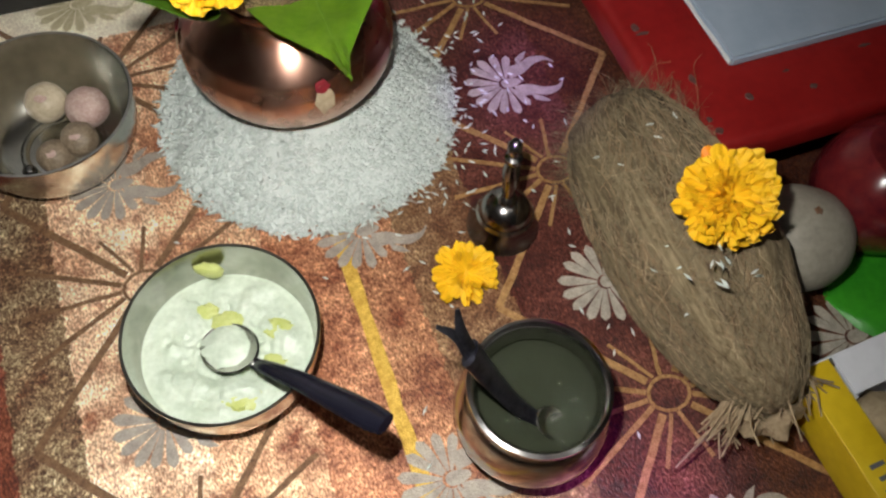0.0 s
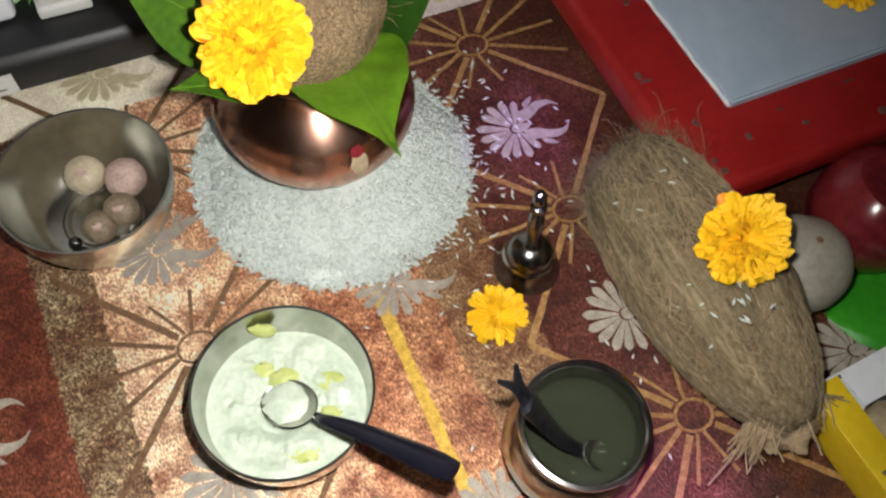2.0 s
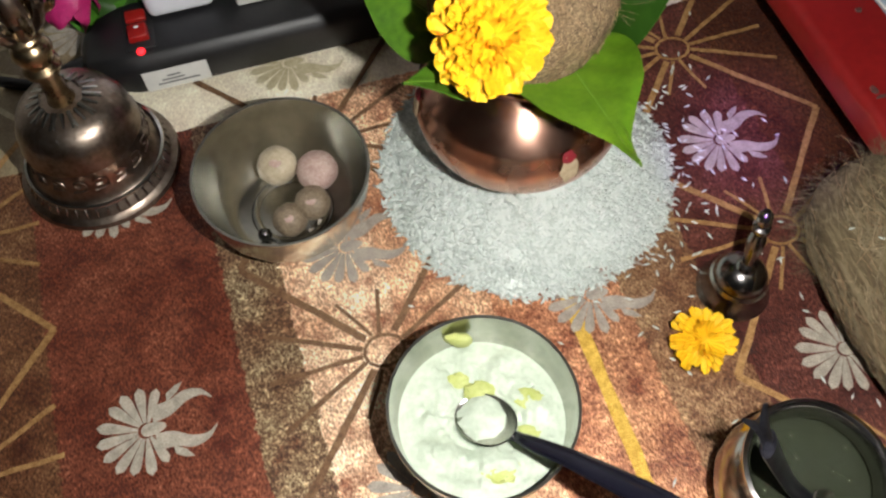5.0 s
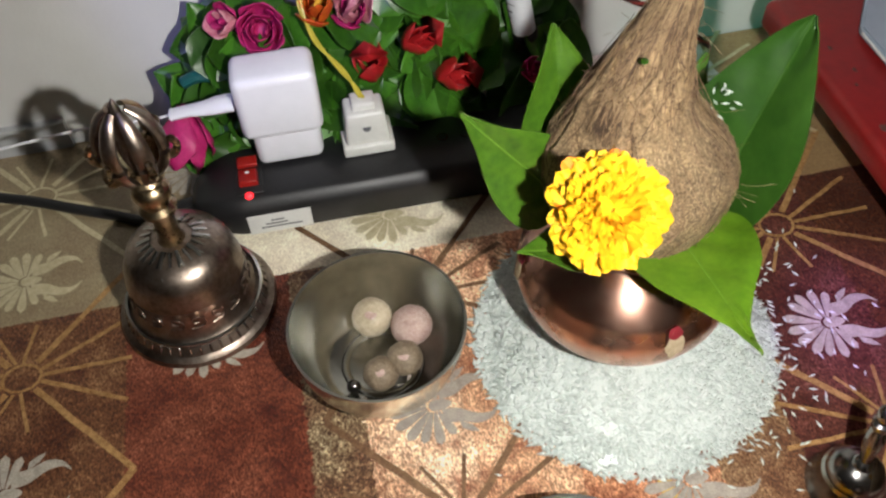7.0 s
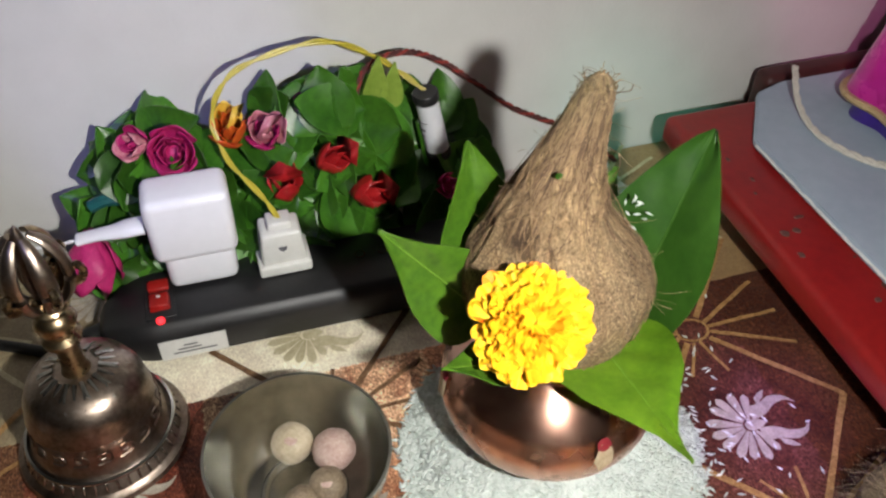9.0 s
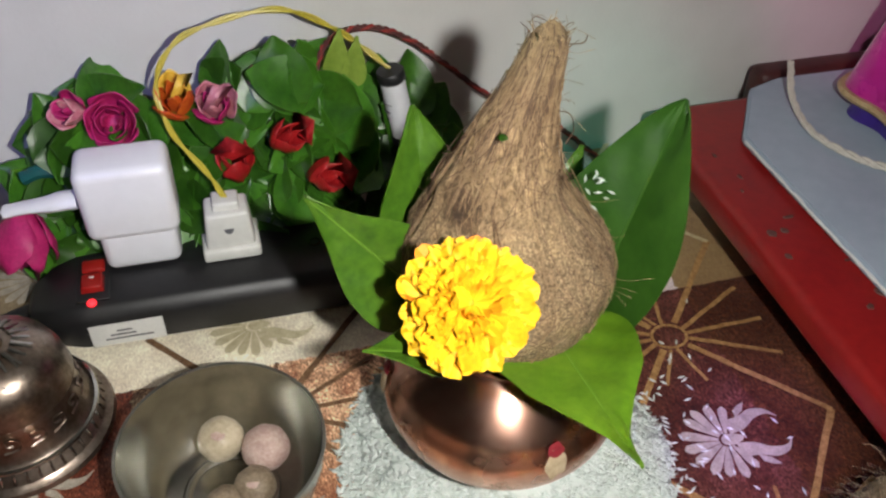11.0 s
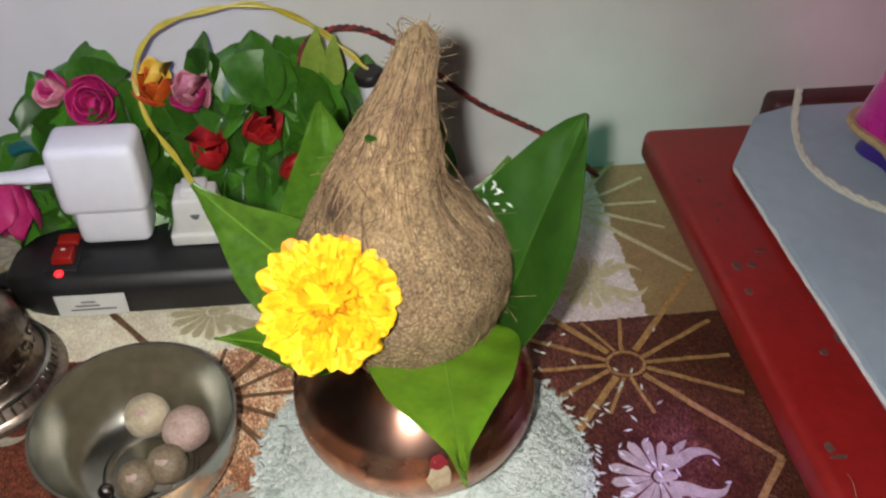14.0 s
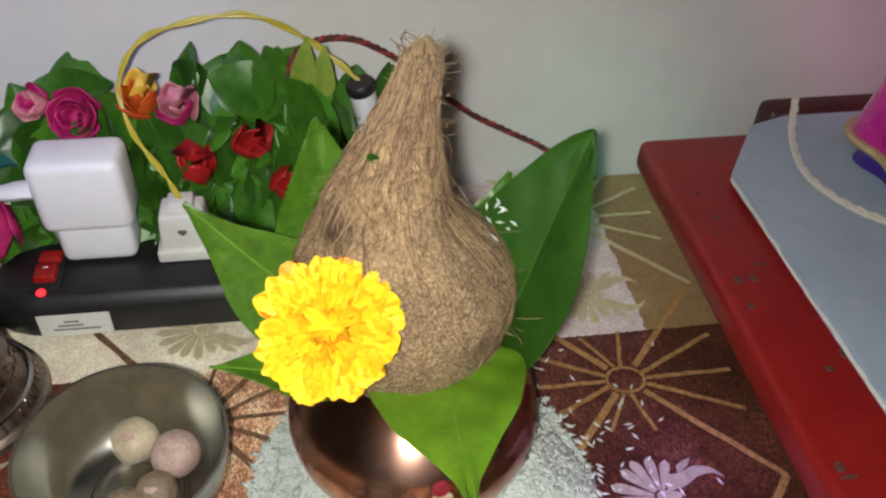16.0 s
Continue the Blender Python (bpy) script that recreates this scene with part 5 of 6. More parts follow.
# braided cord
CORD = [uv(0.052, 0.553, 0.070), uv(0.040, 0.556, 0.095), uv(0.036, 0.560, 0.108), uv(0.043, 0.566, 0.124), uv(0.058, 0.570, 0.130), uv(0.078, 0.572, 0.128), uv(0.100, 0.574, 0.115), uv(0.118, 0.575, 0.099), uv(0.150, 0.576, 0.070), uv(0.176, 0.576, 0.054), uv(0.200, 0.576, 0.040), uv(0.215, 0.575, 0.028), uv(0.24, 0.57, 0.006)]
cord = thing("braided_cord", (0, 0, 0), "dark red and black braided cord looped against the wall", "cord")
path = spline(CORD, 12)
for s in range(3):
    pts = [p + Vector((math.cos(i * 0.8 + s * 2.09), math.sin(i * 0.8 + s * 2.09) * 0.6, math.sin(i * 0.8 + s * 2.09))) * 0.0010 for i, p in enumerate(path)]
    part("strand", tube(pts, 0.0011, 6), RED_CORD if s == 0 else DARK_CORD, cord)


# ---------------------------------------------------------------- artificial foliage with flowers
bush = thing("artificial_foliage", uv(-0.02, 0.535, 0.0), "bunch of glossy artificial green leaves with silk flowers", "artificial plant", rz=23)
BASE = bush.matrix_world.inverted()
random.seed(31)
LEAVES = [mesh_of("leaf", leaf(l, w, f, d, 0.0, 0.70, 0.04, 10, 3, s, 0.62), FAKE_LEAF) for l, w, f, d, s in
          ((0.040, 0.031, 0.25, 0.10, 0), (0.036, 0.030, 0.15, -0.08, 2), (0.046, 0.034, 0.35, 0.15, 4), (0.032, 0.026, 0.2, 0.0, 1))]


def hedge_top(u):
    return float(np.interp(u, (-0.175, -0.15, -0.10, -0.07, -0.03, 0.02, 0.06, 0.10, 0.125), (0.03, 0.080, 0.110, 0.124, 0.129, 0.129, 0.120, 0.095, 0.05)))


FLOWERS = [Vector(p) for p in ((-0.286, 0.469, 0.103), (-0.256, 0.488, 0.107), (-0.236, 0.492, 0.104), (-0.225, 0.482, 0.070), (-0.198, 0.493, 0.085), (-0.176, 0.492, 0.062),
                                (-0.335, 0.430, 0.044), (-0.304, 0.462, 0.113), (-0.118, 0.512, 0.075))] + []
TUBE = [uv(0.0885 - 0.009 * q, 0.552, 0.057 + 0.05 * q) for q in (0.1, 0.4, 0.7, 1.0)]
for i in range(300):
    u = random.uniform(-0.138, 0.116)
    hi = hedge_top(u) - 0.012
    z = hi * (0.12 + 0.88 * random.random() ** 0.8)
    v = 0.556 - 0.030 * (1 - z / hi) + random.uniform(-0.012, 0.014)
    p = uv(u, v, z)
    if any((p - f).length < 0.026 and (p - f).dot(Vector((0.4, -0.75, 0.5))) > -0.012 for f in FLOWERS):
        continue
    if any((p - f).length < 0.034 and (p - f).dot(uv(0, -0.8, 0.5)) > -0.010 for f in TUBE):
        continue
    yaw = random.gauss(0, 0.9)
    out = uv(math.sin(yaw) * 0.8, -0.55, 0).normalized()
    face = (out + Vector((0, 0, random.uniform(0.2, 0.9)))).normalized()
    spin = random.uniform(-1.9, 1.9)
    up = Vector((0, 0, 1))
    side = up.cross(face).normalized()
    grow = (face.cross(side) * math.cos(spin) + side * math.sin(spin)).normalized() * (1 if random.random() < 0.85 else -1)
    if grow.z < -0.4:
        grow = -grow
    k = random.uniform(0.95, 1.30)
    m = frame_of(p - grow * 0.016, p + grow * 0.02, face)
    part("leaf", LEAVES[i % 4], None, bush, matrix=BASE @ m @ Matrix.Diagonal((k, k, k, 1)))
for u, v, z in ((0.046, 0.556, 0.118), (0.056, 0.556, 0.112)):
    m = frame_of(uv(u, v, z - 0.012), uv(u + 0.004, v, z + 0.018), uv(0, -1, 0.5))
    part("lime_leaf", leaf(0.034, 0.016, 0.3), LIME_LEAF, bush, "yellow-green young leaf", matrix=BASE @ m)
for i in range(16):
    u, z = 0.062 + 0.0035 * i, random.uniform(0.035, 0.095 - 0.03 * i / 16)
    face = uv(random.uniform(-0.4, 0.4), -1, random.uniform(0.2, 0.7)).normalized()
    grow = Vector((random.uniform(-0.6, 0.6), 0, 1)).cross(face).cross(face).normalized() * -1
    p = uv(u, 0.572, z)
    part("leaf", LEAVES[i % 4], None, bush, matrix=BASE @ frame_of(p - grow * 0.012, p + grow * 0.022, face))
for k in range(9):
    u = -0.15 + 0.033 * k
    a, b = uv(u, 0.552, 0.0), uv(u + random.uniform(-0.012, 0.012), 0.556, hedge_top(u) * 0.8)
    part("stem", tube(spline([BASE @ a, BASE @ a.lerp(b, 0.5) + Vector((0.004, 0.002, 0)), BASE @ b], 4), 0.0016, 6), FAKE_LEAF, bush)
part("plastic_mesh", tube(spline([BASE @ uv(u, 0.540, 0.078 + 0.006 * math.sin(u * 300)) for u in (-0.135, -0.125, -0.115, -0.105, -0.095)], 5), 0.004, 8), TEAL, bush, "dark teal plastic backing")


def cup_petal(radius, height, arc, flare, tip):
    """A petal curved round the flower's axis like a piece of a cup."""
    bm = bmesh.new()
    grid = []
    for i in range(9):
        t = i / 8
        row = []
        for q in range(-5, 6):
            sd = q / 5
            wide = arc * (0.45 + 0.55 * math.sin(math.pi * min(1.0, 0.10 + 0.62 * t))) * (1 - tip * t ** 3)
            r = radius * (0.22 + 0.78 * math.sin(0.5 * math.pi * min(1.0, 1.35 * t))) * (1 + flare * t ** 4) + 0.05 * radius * math.sin(5 * sd + 9 * t)
            z = height * (t - 0.22 * sd * sd * t ** 2) - 0.45 * height
            row.append(bm.verts.new((r * math.cos(wide * sd), r * math.sin(wide * sd), z)))
        grid.append(row)
    for a, b in zip(grid, grid[1:]):
        for q in range(10):
            bm.faces.new((a[q], a[q + 1], b[q + 1], b[q]))
    bmesh.ops.recalc_face_normals(bm, faces=bm.faces[:])
    bmesh.ops.solidify(bm, geom=bm.faces[:], thickness=0.0004)
    return bm


def rose(at, facing, radius, materials, turns=11, seed=1, open_=0.6, long=1.0):
    """A silk bud of overlapping cupped petals, wound tighter towards the heart."""
    random.seed(seed)
    z = Vector(facing).normalized()
    m = Matrix.Translation(at) @ z.to_track_quat("Z", "Y").to_matrix().to_4x4()
    head = part("flower", lathe(((0, -0.62 * radius), (0.20 * radius, -0.55 * radius), (0.30 * radius, -0.25 * radius), (0.22 * radius, 0.15 * radius), (0, 0.30 * radius)), 14), materials[0], bush, matrix=BASE @ m)
    for i in range(turns):
        t = i / (turns - 1)
        r = radius * (0.20 + 0.56 * t)
        h = radius * (1.10 + 0.25 * (1 - t)) * long
        mesh = mesh_of("flower_petal", cup_petal(r, h, 1.20 - 0.10 * t, open_ * 0.16 * t, 0.45 if long > 1 else 0.12), materials[i % len(materials)], crease=0)
        pm = Matrix.Rotation(i * 2.4 + random.uniform(-0.2, 0.2), 4, "Z") @ Matrix.Rotation(random.uniform(-0.08, 0.08), 4, "Y")
        part("flower_petal", mesh, None, head, matrix=pm)
    return head


rose((-0.286, 0.469, 0.103), (0.2, -0.8, 0.55), 0.0195, (ROSE_PINK,), 12, 1, 0.7)
rose((-0.256, 0.488, 0.107), (0.1, -0.4, 0.9), 0.0169, (ROSE_YELLOW, ROSE_ORANGE, ROSE_ORANGE), 8, 2, 0.45, 1.5)
rose((-0.236, 0.492, 0.104), (0.1, -0.6, 0.8), 0.0169, (ROSE_PALE, ROSE_PINK), 9, 3, 0.5, 1.2)
rose((-0.225, 0.482, 0.070), (-0.1, -0.2, 0.95), 0.0155, (ROSE_RED,), 7, 4, 0.5, 1.35)
rose((-0.198, 0.493, 0.085), (0.8, -0.2, 0.6), 0.0145, (ROSE_RED,), 7, 5, 0.5, 1.3)
rose((-0.176, 0.492, 0.062), (0.9, -0.35, 0.35), 0.0155, (ROSE_RED,), 7, 6, 0.5, 1.35)
rose((-0.335, 0.430, 0.048), (0.05, -0.35, -0.9), 0.0235, (ROSE_PINK,), 7, 7, 0.3, 1.35)
rose((-0.304, 0.462, 0.113), (-0.3, -0.6, 0.5), 0.0137, (ROSE_PINK, ROSE_PALE), 8, 8, 0.5)
rose((-0.125, 0.508, 0.062), (0.4, -0.6, 0.4), 0.0110, (ROSE_PINK,), 8, 9, 0.5)
rose((-0.218, 0.516, 0.112), (0.2, -0.6, 0.6), 0.0080, (ROSE_PINK, ROSE_PALE), 8, 10, 0.5)

# ---------------------------------------------------------------- red board, grey slab, draped figure stand
board = thing("red_wooden_board", uv(0.4605, 0.375, 0.0), "low glossy red-painted wooden platform with chipped edges", "platform", rz=23)
part("top", block(0.409, 0.338, 0.022, 0.006, (0, 0, 0.042), 4), RED_PAINT, board)
for x in (-0.13, 0.13):
    part("foot", block(0.03, 0.22, 0.0425, 0.003, (x, 0, 0)), RED_PAINT, board)
random.seed(8)
for k in range(26):
    x, y = (random.uniform(-0.196, -0.160), random.uniform(-0.155, 0.12)) if k < 13 else (random.uniform(-0.19, 0.10), random.uniform(-0.163, -0.125))
    blob(board, "chip", WORN, (x, y, 0.0638), (0, 0.02, 1), (random.uniform(0.0010, 0.0045), random.uniform(0.0008, 0.0035)), k * 1.7, "worn dark chip in the paint")

seat = thing("grey_slab", uv(0.30, 0.252, 0.0641), "grey-blue painted slab lying on the red platform", "slab", rz=23)
OUTLINE = ((0.0, 0.0), (0.30, 0.0), (0.30, 0.298), (0.055, 0.298), (0.030, 0.290), (-0.004, 0.240))
bm = bmesh.new()
lo = [bm.verts.new((x, y, 0)) for x, y in OUTLINE]
hi = [bm.verts.new((x, y, 0.007)) for x, y in OUTLINE]
for i in range(len(lo)):
    j = (i + 1) % len(lo)
    bm.faces.new((lo[i], lo[j], hi[j], hi[i]))
bm.faces.new(hi)
bm.faces.new(lo[::-1])
bmesh.ops.bevel(bm, geom=[e for e in bm.edges], offset=0.0015, segments=2, affect="EDGES")
part("panel", bm, GREY_PAINT, seat)
edge = [Vector((OUTLINE[0][0] - 0.0008, y, 0.0045)) for y in np.linspace(0.0, 0.236, 60)]
edge = [p + Vector((-0.004 * (p.y / 0.24) + 0.0009 * noise.noise(p * 120), 0, 0)) for p in edge]
part("chipped_edge", tube(edge, lambda t: 0.0010 + 0.0008 * noise.noise(Vector((t * 40, 1, 0))), 6), WHITE_EDGE, seat, "chipped white edge")

back = thing("dark_red_rail", uv(0.445, 0.566, 0.0), "dark red wooden rail behind the grey slab", "rail", rz=23)
part("rail", block(0.19, 0.020, 0.069, 0.006), stuff("dark_rail_paint", (0.035, 0.008, 0.008), (0.075, 0.016, 0.014), 0.5, 0, 25), back)

robe = thing("draped_satin_cloth", uv(0.442, 0.484, 0.0713), "magenta and blue satin drapery with gold trim on the slab", "drapery", rz=23)


def drape(r0, r1, z0, z1, folds, depth, phase, seg=120, n=12, arc=(0, 2 * math.pi)):
    bm = bmesh.new()
    last = None
    for i in range(n + 1):
        t = i / n
        ring = []
        for k in range(seg + 1):
            a = arc[0] + (arc[1] - arc[0]) * k / seg
            r = r0 + (r1 - r0) * t + depth * (1 - 0.6 * t) * math.sin(folds * a + phase + 0.5 * t)
            ring.append(bm.verts.new((r * math.cos(a), 0.75 * r * math.sin(a), z0 + (z1 - z0) * t)))
        if last:
            for k in range(seg):
                bm.faces.new((last[k], last[k + 1], ring[k + 1], ring[k]))
        last = ring
    return bm


part("blue_hem", drape(0.064, 0.050, 0.0, 0.034, 7, 0.004, 0.4), BLUE_SATIN, robe, "dark blue satin hem")
part("magenta_robe", drape(0.068, 0.030, 0.014, 0.20, 5, 0.006, 1.0), MAGENTA, robe, "shiny magenta satin")
for t, z in ((0.0, 0.014), (0.38, 0.085)):
    pts = []
    for k in range(121):
        a = 2 * math.pi * k / 120
        r = 0.0685 + (0.030 - 0.068) * t + 0.006 * (1 - 0.6 * t) * math.sin(5 * a + 1.0 + 0.5 * t) + 0.001
        pts.append((r * math.cos(a), 0.75 * r * math.sin(a), z))
    part("gold_trim", tube(pts, 0.0028, 6), GOLD_TRIM, robe, "gold woven trim")

twine = thing("cotton_twine", uv(0.363, 0.466, 0.0735), "loose loop of white cotton twine on the grey slab", "twine", rz=23)
for s in range(3):
    pts = [(-0.012, 0.070, 0.018), (-0.022, 0.045, 0.006), (-0.024, 0.015, 0.0), (-0.012, -0.016, 0.0), (0.010, -0.034, 0.0), (0.050, -0.048, 0.0), (0.10, -0.052, 0.0)]
    path = spline(pts, 10)
    path = [p + Vector((math.cos(i * 0.7 + s * 2.1), math.sin(i * 0.7 + s * 2.1), 0.6 * math.sin(i * 0.7 + s * 2.1))) * 0.0014 for i, p in enumerate(path)]
    part("strand", tube(path, 0.0013, 6), TWINE, twine)

marigold((0.2600, 0.4330, 0.0850), (-0.1, -0.3, 0.9), 0.0220, "orange-yellow marigold lying on the grey slab", 130, 23)

# ---------------------------------------------------------------- the lying coconut, fruit, packet
C2A, C2B = Vector((0.123, 0.321, 0.0425)), Vector((0.186, 0.185, 0.0375))
nut2 = new("husked_coconut")
nut2.matrix_world = frame_of(C2A, C2B, (0, 0, 1))
tagged(nut2, "hairy grey-brown coconut lying on its side", "coconut")
LEN2 = (C2B - C2A).length


def old_husk():
    """Combed husk, weathered dark at the head and straw-coloured towards the tail."""
    mat, tree, bsdf = nodes("combed_husk")
    co = add(tree, "ShaderNodeTexCoord")
    sep = add(tree, "ShaderNodeSeparateXYZ")
    tree.links.new(co.outputs["Object"], sep.inputs[0])
    mp = add(tree, "ShaderNodeMapping")
    mp.inputs["Scale"].default_value = (1, 1, 0.07)
    tree.links.new(co.outputs["Object"], mp.inputs[0])
    comb = add(tree, "ShaderNodeTexNoise", Scale=380.0, Detail=8.0, Roughness=0.72, Distortion=0.4)
    tree.links.new(mp.outputs[0], comb.inputs["Vector"])
    cloud = add(tree, "ShaderNodeTexNoise", Scale=42.0, Detail=5.0, Roughness=0.65)
    tree.links.new(co.outputs["Object"], cloud.inputs["Vector"])
    head = ramp(tree, comb.outputs["Fac"], ((0.34, (0.035, 0.026, 0.012)), (0.50, (0.115, 0.085, 0.042)), (0.66, (0.22, 0.17, 0.095))))
    tail = ramp(tree, comb.outputs["Fac"], ((0.34, (0.085, 0.052, 0.022)), (0.48, (0.20, 0.150, 0.080)), (0.66, (0.40, 0.315, 0.19))))
    along = add(tree, "ShaderNodeMath", operation="MULTIPLY_ADD")
    along.inputs[1].default_value = 0.10
    tree.links.new(cloud.outputs["Fac"], along.inputs[0])
    tree.links.new(sep.outputs["Z"], along.inputs[2])
    share = add(tree, "ShaderNodeMapRange")
    share.inputs[1].default_value, share.inputs[2].default_value = 0.060, 0.190
    tree.links.new(along.outputs[0], share.inputs[0])
    mix = add(tree, "ShaderNodeMixRGB")
    tree.links.new(share.outputs[0], mix.inputs[0])
    tree.links.new(head.outputs[0], mix.inputs[1])
    tree.links.new(tail.outputs[0], mix.inputs[2])
    tree.links.new(mix.outputs[0], bsdf.inputs["Base Color"])
    bsdf.inputs["Roughness"].default_value = 0.9
    bump = add(tree, "ShaderNodeBump", Strength=0.9, Distance=0.0010)
    tree.links.new(comb.outputs["Fac"], bump.inputs["Height"])
    tree.links.new(bump.outputs[0], bsdf.inputs["Normal"])
    return mat


SEG = [(-0.012, 0.017), (-0.003, 0.028), (0.016, 0.0350), (0.045, 0.0385), (0.072, 0.0395), (0.100, 0.0375), (0.124, 0.0320), (0.143, 0.0245), (0.156, 0.016), (0.163, 0.008)]
bm = lathe([(0, SEG[0][0] - 0.003)] + [(r, x) for x, r in SEG] + [(0, SEG[-1][0] + 0.002)], 64, wobble=lambda a, z: 1 + 0.13 * noise.noise(Vector((math.cos(a) * 2.2, math.sin(a) * 2.2, z * 16))) + 0.05 * noise.noise(Vector((math.cos(a) * 16, math.sin(a) * 16, z * 10))))
part("husk", bm, old_husk(), nut2, matrix=Matrix.Rotation(radians(90), 4, "Y"))


def husk_strand():
    x0 = random.uniform(-0.005, 0.13)
    a = random.uniform(0, 2 * math.pi)
    pts = []
    for i in range(5):
        x = x0 + i * 0.009
        r = np.interp(x, [q[0] for q in SEG], [q[1] for q in SEG]) + 0.0006
        b = a + i * random.uniform(-0.09, 0.09)
        r += 0.0012 * random.random() * i / 2
        pts.append((x, r * math.cos(b), r * math.sin(b)))
    return spline(pts, 3)


def tail_strand():
    a = random.uniform(0, 6.28)
    r = random.uniform(0.002, 0.020)
    x = 0.150
    d = Vector((random.uniform(0.3, 1.0), math.cos(a) * 0.8, math.sin(a) * 0.35 - 0.55)).normalized()
    l = random.uniform(0.010, 0.032)
    p = Vector((x, r * math.cos(a), r * math.sin(a) * 0.8 - 0.004))
    q = [p, p + d * l * 0.5, p + d * l + Vector((0, random.uniform(-1, 1), random.uniform(-0.6, 0.2))) * l * 0.5]
    return spline([Vector((c.x, c.y, max(c.z, -0.038))) for c in q], 4)


def head_strand():
    a = random.uniform(0, 6.28)
    x = random.uniform(-0.012, 0.03)
    r = np.interp(x, [q[0] for q in SEG], [q[1] for q in SEG])
    p = Vector((x, r * math.cos(a), r * math.sin(a)))
    d = Vector((random.uniform(-1.0, 0.2), math.cos(a), math.sin(a) * 0.8)).normalized()
    l = random.uniform(0.005, 0.017)
    q = [p, p + d * l * 0.4, p + d * l * 0.7 + Vector((-0.35, random.uniform(-0.6, 0.6), random.uniform(-0.8, 0.1))) * l * 0.8]
    return spline([Vector((c.x, c.y, max(c.z, -0.042))) for c in q], 4)


fibres(nut2, "husk_fibre", 900, husk_strand, 13, 0.00022, "", HUSK_OLD)
fibres(nut2, "pale_fibre", 300, husk_strand, 33, 0.00016)
fibres(nut2, "straw_strand", 150, husk_strand, 35, 0.00018, "", STRAW)
fibres(nut2, "dark_husk_fibre", 160, husk_strand, 34, 0.00014, "", FIBRE_DARK)
part("tail_knot", ball(0.0125, (0.156, 0, -0.012), (1.3, 1.5, 0.8), 0.5, 28, 5.0), STRAW, nut2, "matted pale end of the husk")
fibres(nut2, "tail_fibre", 150, tail_strand, 14, 0.0005, "frayed pale tail of fibre", STRAW)
def wisp():
    """A long loose hair curling off the head."""
    a = random.uniform(0.6, 3.2)
    x = random.uniform(0.0, 0.06)
    r = float(np.interp(x, [q[0] for q in SEG], [q[1] for q in SEG])) + 0.001
    p = Vector((x, r * math.cos(a), r * math.sin(a)))
    d = Vector((random.uniform(-1, -0.2), random.uniform(-0.3, 0.8), random.uniform(0.0, 0.25)))
    l = random.uniform(0.012, 0.030)
    return spline([p, p + d * l * 0.5 + Vector((0, 0, 0.002)), p + d * l, p + d * l * 1.3 + Vector((0.002, random.uniform(-0.006, 0.006), -0.005))], 4)


fibres(nut2, "long_wisp", 40, wisp, 19, 0.00014)
fibres(nut2, "head_fibre", 900, head_strand, 15, 0.00007, "", HUSK_OLD)
marigold((0.1540, 0.2440, 0.0985), (0.05, -0.42, 0.86), 0.0245, "yellow marigold laid on the lying coconut", 220, 17, red=4)
verts, faces = [], []
random.seed(5)
for i in range(22):
    q = random.random()
    if q < 0.5:
        p = Vector((0.150, 0.214, 0.0885)) + Vector((random.gauss(0, 0.008), random.gauss(0, 0.004), random.gauss(0, 0.0008)))
    else:
        x = random.uniform(0.02, 0.12)
        a = random.uniform(0.9, 2.6)
        r = np.interp(x, [k[0] for k in SEG], [k[1] for k in SEG]) + 0.001
        p = nut2.matrix_world @ Vector((x, r * math.cos(a), r * math.sin(a)))
    grain_into(verts, faces, p, (random.uniform(-1, 1), random.uniform(-1, 1), 0), (0, 0, 1), 0.0052, 0.0015)
data = bpy.data.meshes.new("rice_on_coconut")
data.from_pydata(verts, [], faces)
data.materials.append(GRAIN)
tagged(new("rice_on_coconut", data), "white rice grains on the lying coconut", "rice", kind="stuff")

bed = thing("green_leaf_bed", (0.268, 0.262, 0.0), "bright green banana leaf piece lying on the cloth", "leaf")
part("blade", leaf(0.13, 0.085, 0.05, 0.0, 0.0, 0.7, 0.04, 16, 5, 1), GREEN_BAG, bed, matrix=pose(-0.028, -0.012, 0.0035, 0, 0, 18))
fruit = thing("round_fruit", (0.2165, 0.2690, 0.0), "dull brown round fruit beside the coconut", "fruit")
part("skin", ball(0.0285, (0, 0, 0.0285), (1, 1, 0.96), 0.03, 32, 2), FRUIT, fruit)
part("calyx", lathe(((0, 0.0545), (0.0016, 0.0552), (0.0022, 0.0560), (0.0014, 0.0570), (0, 0.0575)), 12, wobble=lambda a, z: 1 + 0.25 * math.sin(5 * a)), WOOD, fruit, "small dry brown calyx")
apple = thing("red_apple", (0.2640, 0.3000, 0.004), "dark red glossy apple on the green leaf", "apple")
part("skin", lathe(((0, 0.006), (0.010, 0.001), (0.020, 0.0005), (0.030, 0.010), (0.0355, 0.025), (0.0360, 0.040), (0.031, 0.055), (0.021, 0.063), (0.010, 0.062), (0.003, 0.056), (0, 0.054)), 48, wobble=lambda a, z: 1 + 0.02 * math.sin(5 * a)), APPLE, apple)
part("stalk", tube([(0, 0, 0.054), (0.001, 0, 0.064), (0.003, 0, 0.070)], 0.0012, 8), WOOD, apple)

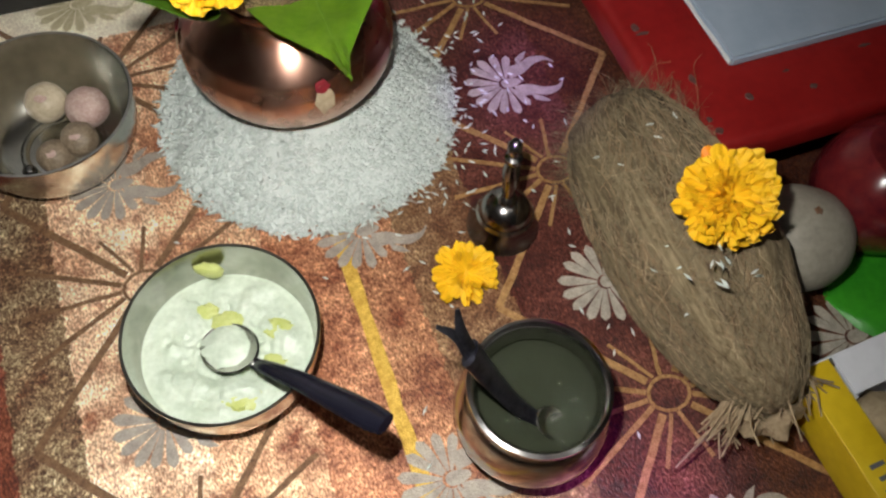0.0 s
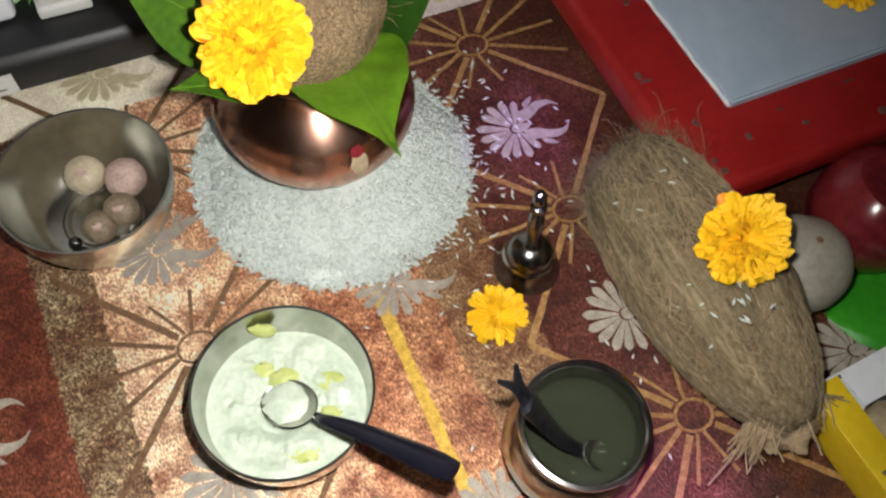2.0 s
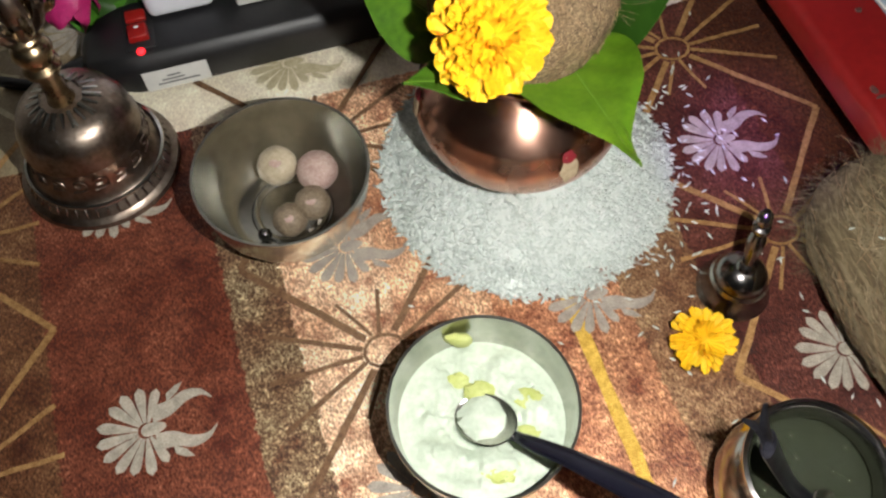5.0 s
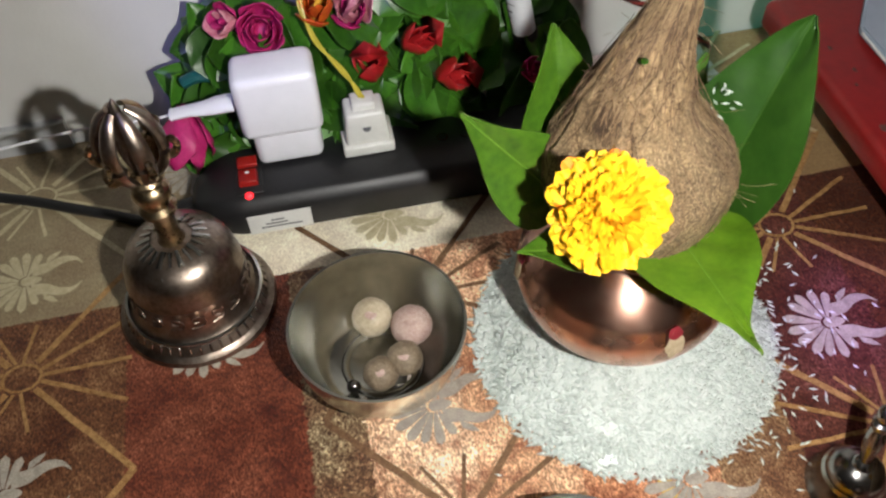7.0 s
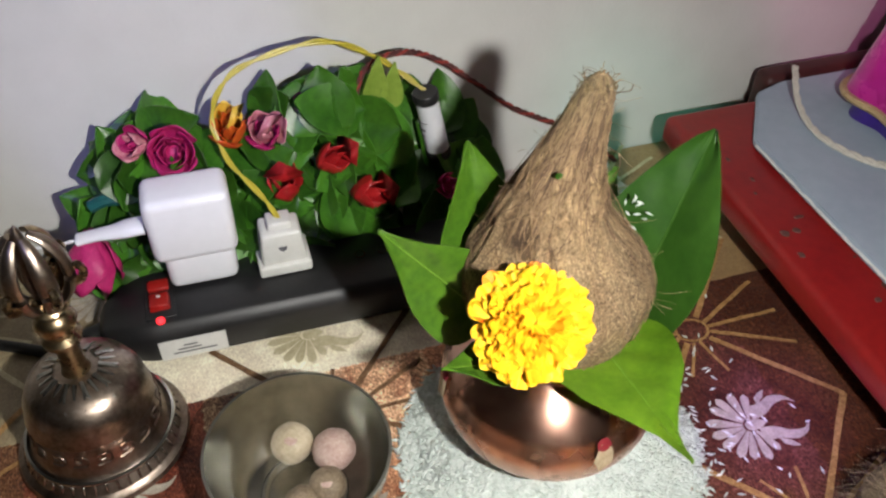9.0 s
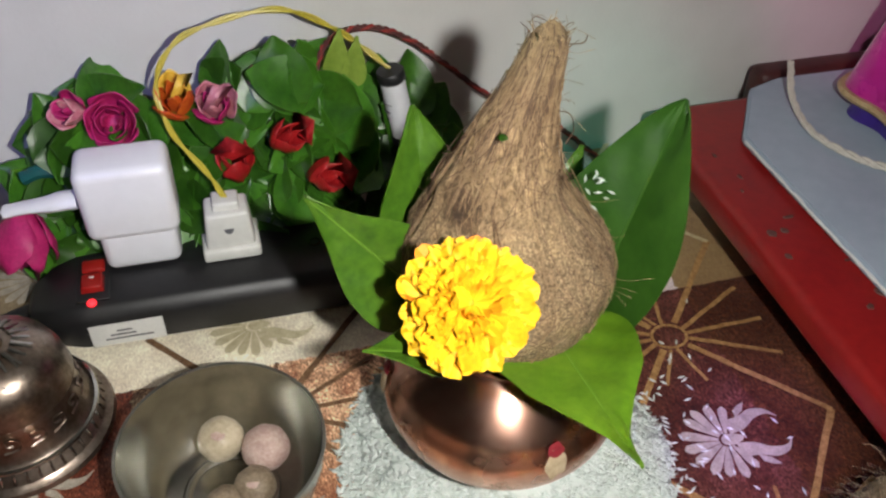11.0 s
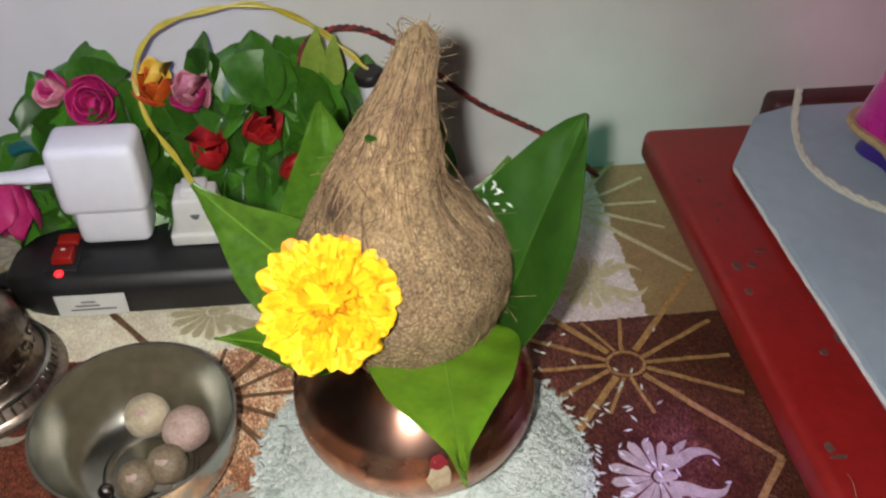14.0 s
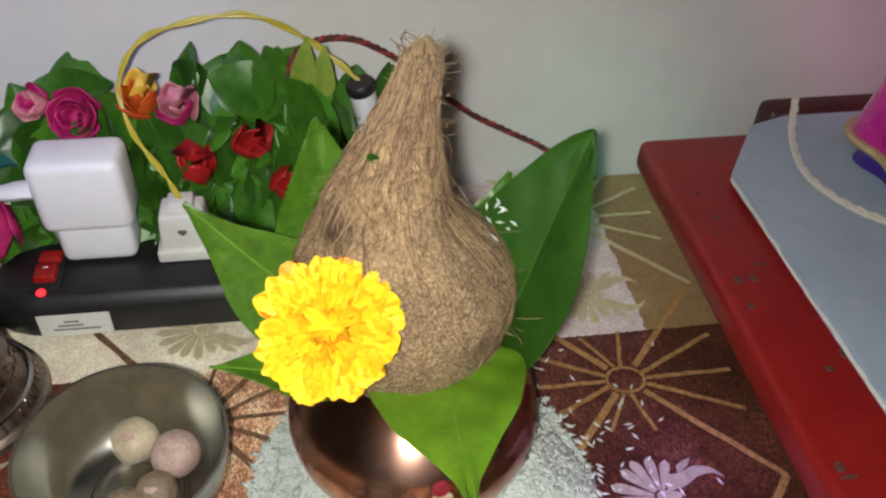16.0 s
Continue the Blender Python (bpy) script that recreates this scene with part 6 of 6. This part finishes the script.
E1 = Vector((0.026, -0.053, 0)).normalized()
box = new("dry_fruit_packet")
box.matrix_world = Matrix.Translation((0.2065, 0.1955, 0.0)) @ Matrix.Rotation(math.atan2(E1.y, E1.x), 4, "Z")
tagged(box, "open white and yellow card packet of dry fruit", "packet")
part("bottom", block(0.13, 0.105, 0.0012, 0.0004, (0.065, 0.0525, 0.0008)), WHITE_CARD, box)
part("yellow_side", block(0.13, 0.0012, 0.026, 0.0004, (0.065, 0.0, 0.001)), YELLOW_CARD, box, "yellow printed card side")
part("yellow_flap", block(0.13, 0.018, 0.0010, 0.0003, (0.065, 0.0085, 0.0268)), YELLOW_CARD, box, "yellow printed card flap")
part("white_end", block(0.0012, 0.105, 0.027, 0.0004, (0.0, 0.0525, 0.001)), WHITE_CARD, box)
part("end_flap", block(0.020, 0.090, 0.0010, 0.0003, (0.0105, 0.0640, 0.0278)), WHITE_CARD, box)
part("far_side", block(0.13, 0.0012, 0.026, 0.0004, (0.065, 0.105, 0.001)), WHITE_CARD, box)
for k, (x, y) in enumerate(((0.052, 0.006), (0.058, 0.007), (0.064, 0.006), (0.070, 0.007), (0.079, 0.006))):
    part("print_bar", block(0.0022, 0.0075, 0.0004, 0, (x, y + 0.0015, 0.0279)), INK, box)
random.seed(44)
for k in range(16):
    x, y = 0.034 + 0.024 * (k % 4) + random.uniform(-0.004, 0.004), 0.034 + 0.019 * (k // 4) + random.uniform(-0.004, 0.004)
    ob = new("dried_fig", mesh_of("dried_fig", ball(0.0125, (0, 0, 0), (1.1, 0.95, 0.62), 0.22, 18, k * 1.3), SNACK))
    ob.matrix_world = box.matrix_world @ pose(x, y, 0.0105 + 0.004 * random.random(), random.uniform(-15, 15), random.uniform(-15, 15), random.uniform(0, 360))
    tagged(ob, "wrinkled beige dried fig in the packet", "dried fruit", "dried figs")

ob = thing("white_cup", (-0.402, 0.244, 0.0), "small white round cup on the cloth", "cup")
part("cup", lathe(((0, 0.0005), (0.010, 0), (0.0145, 0.005), (0.0165, 0.014), (0.0170, 0.0150), (0.0155, 0.0148), (0.0135, 0.006), (0, 0.003)), 36), WHITE_PLASTIC, ob)
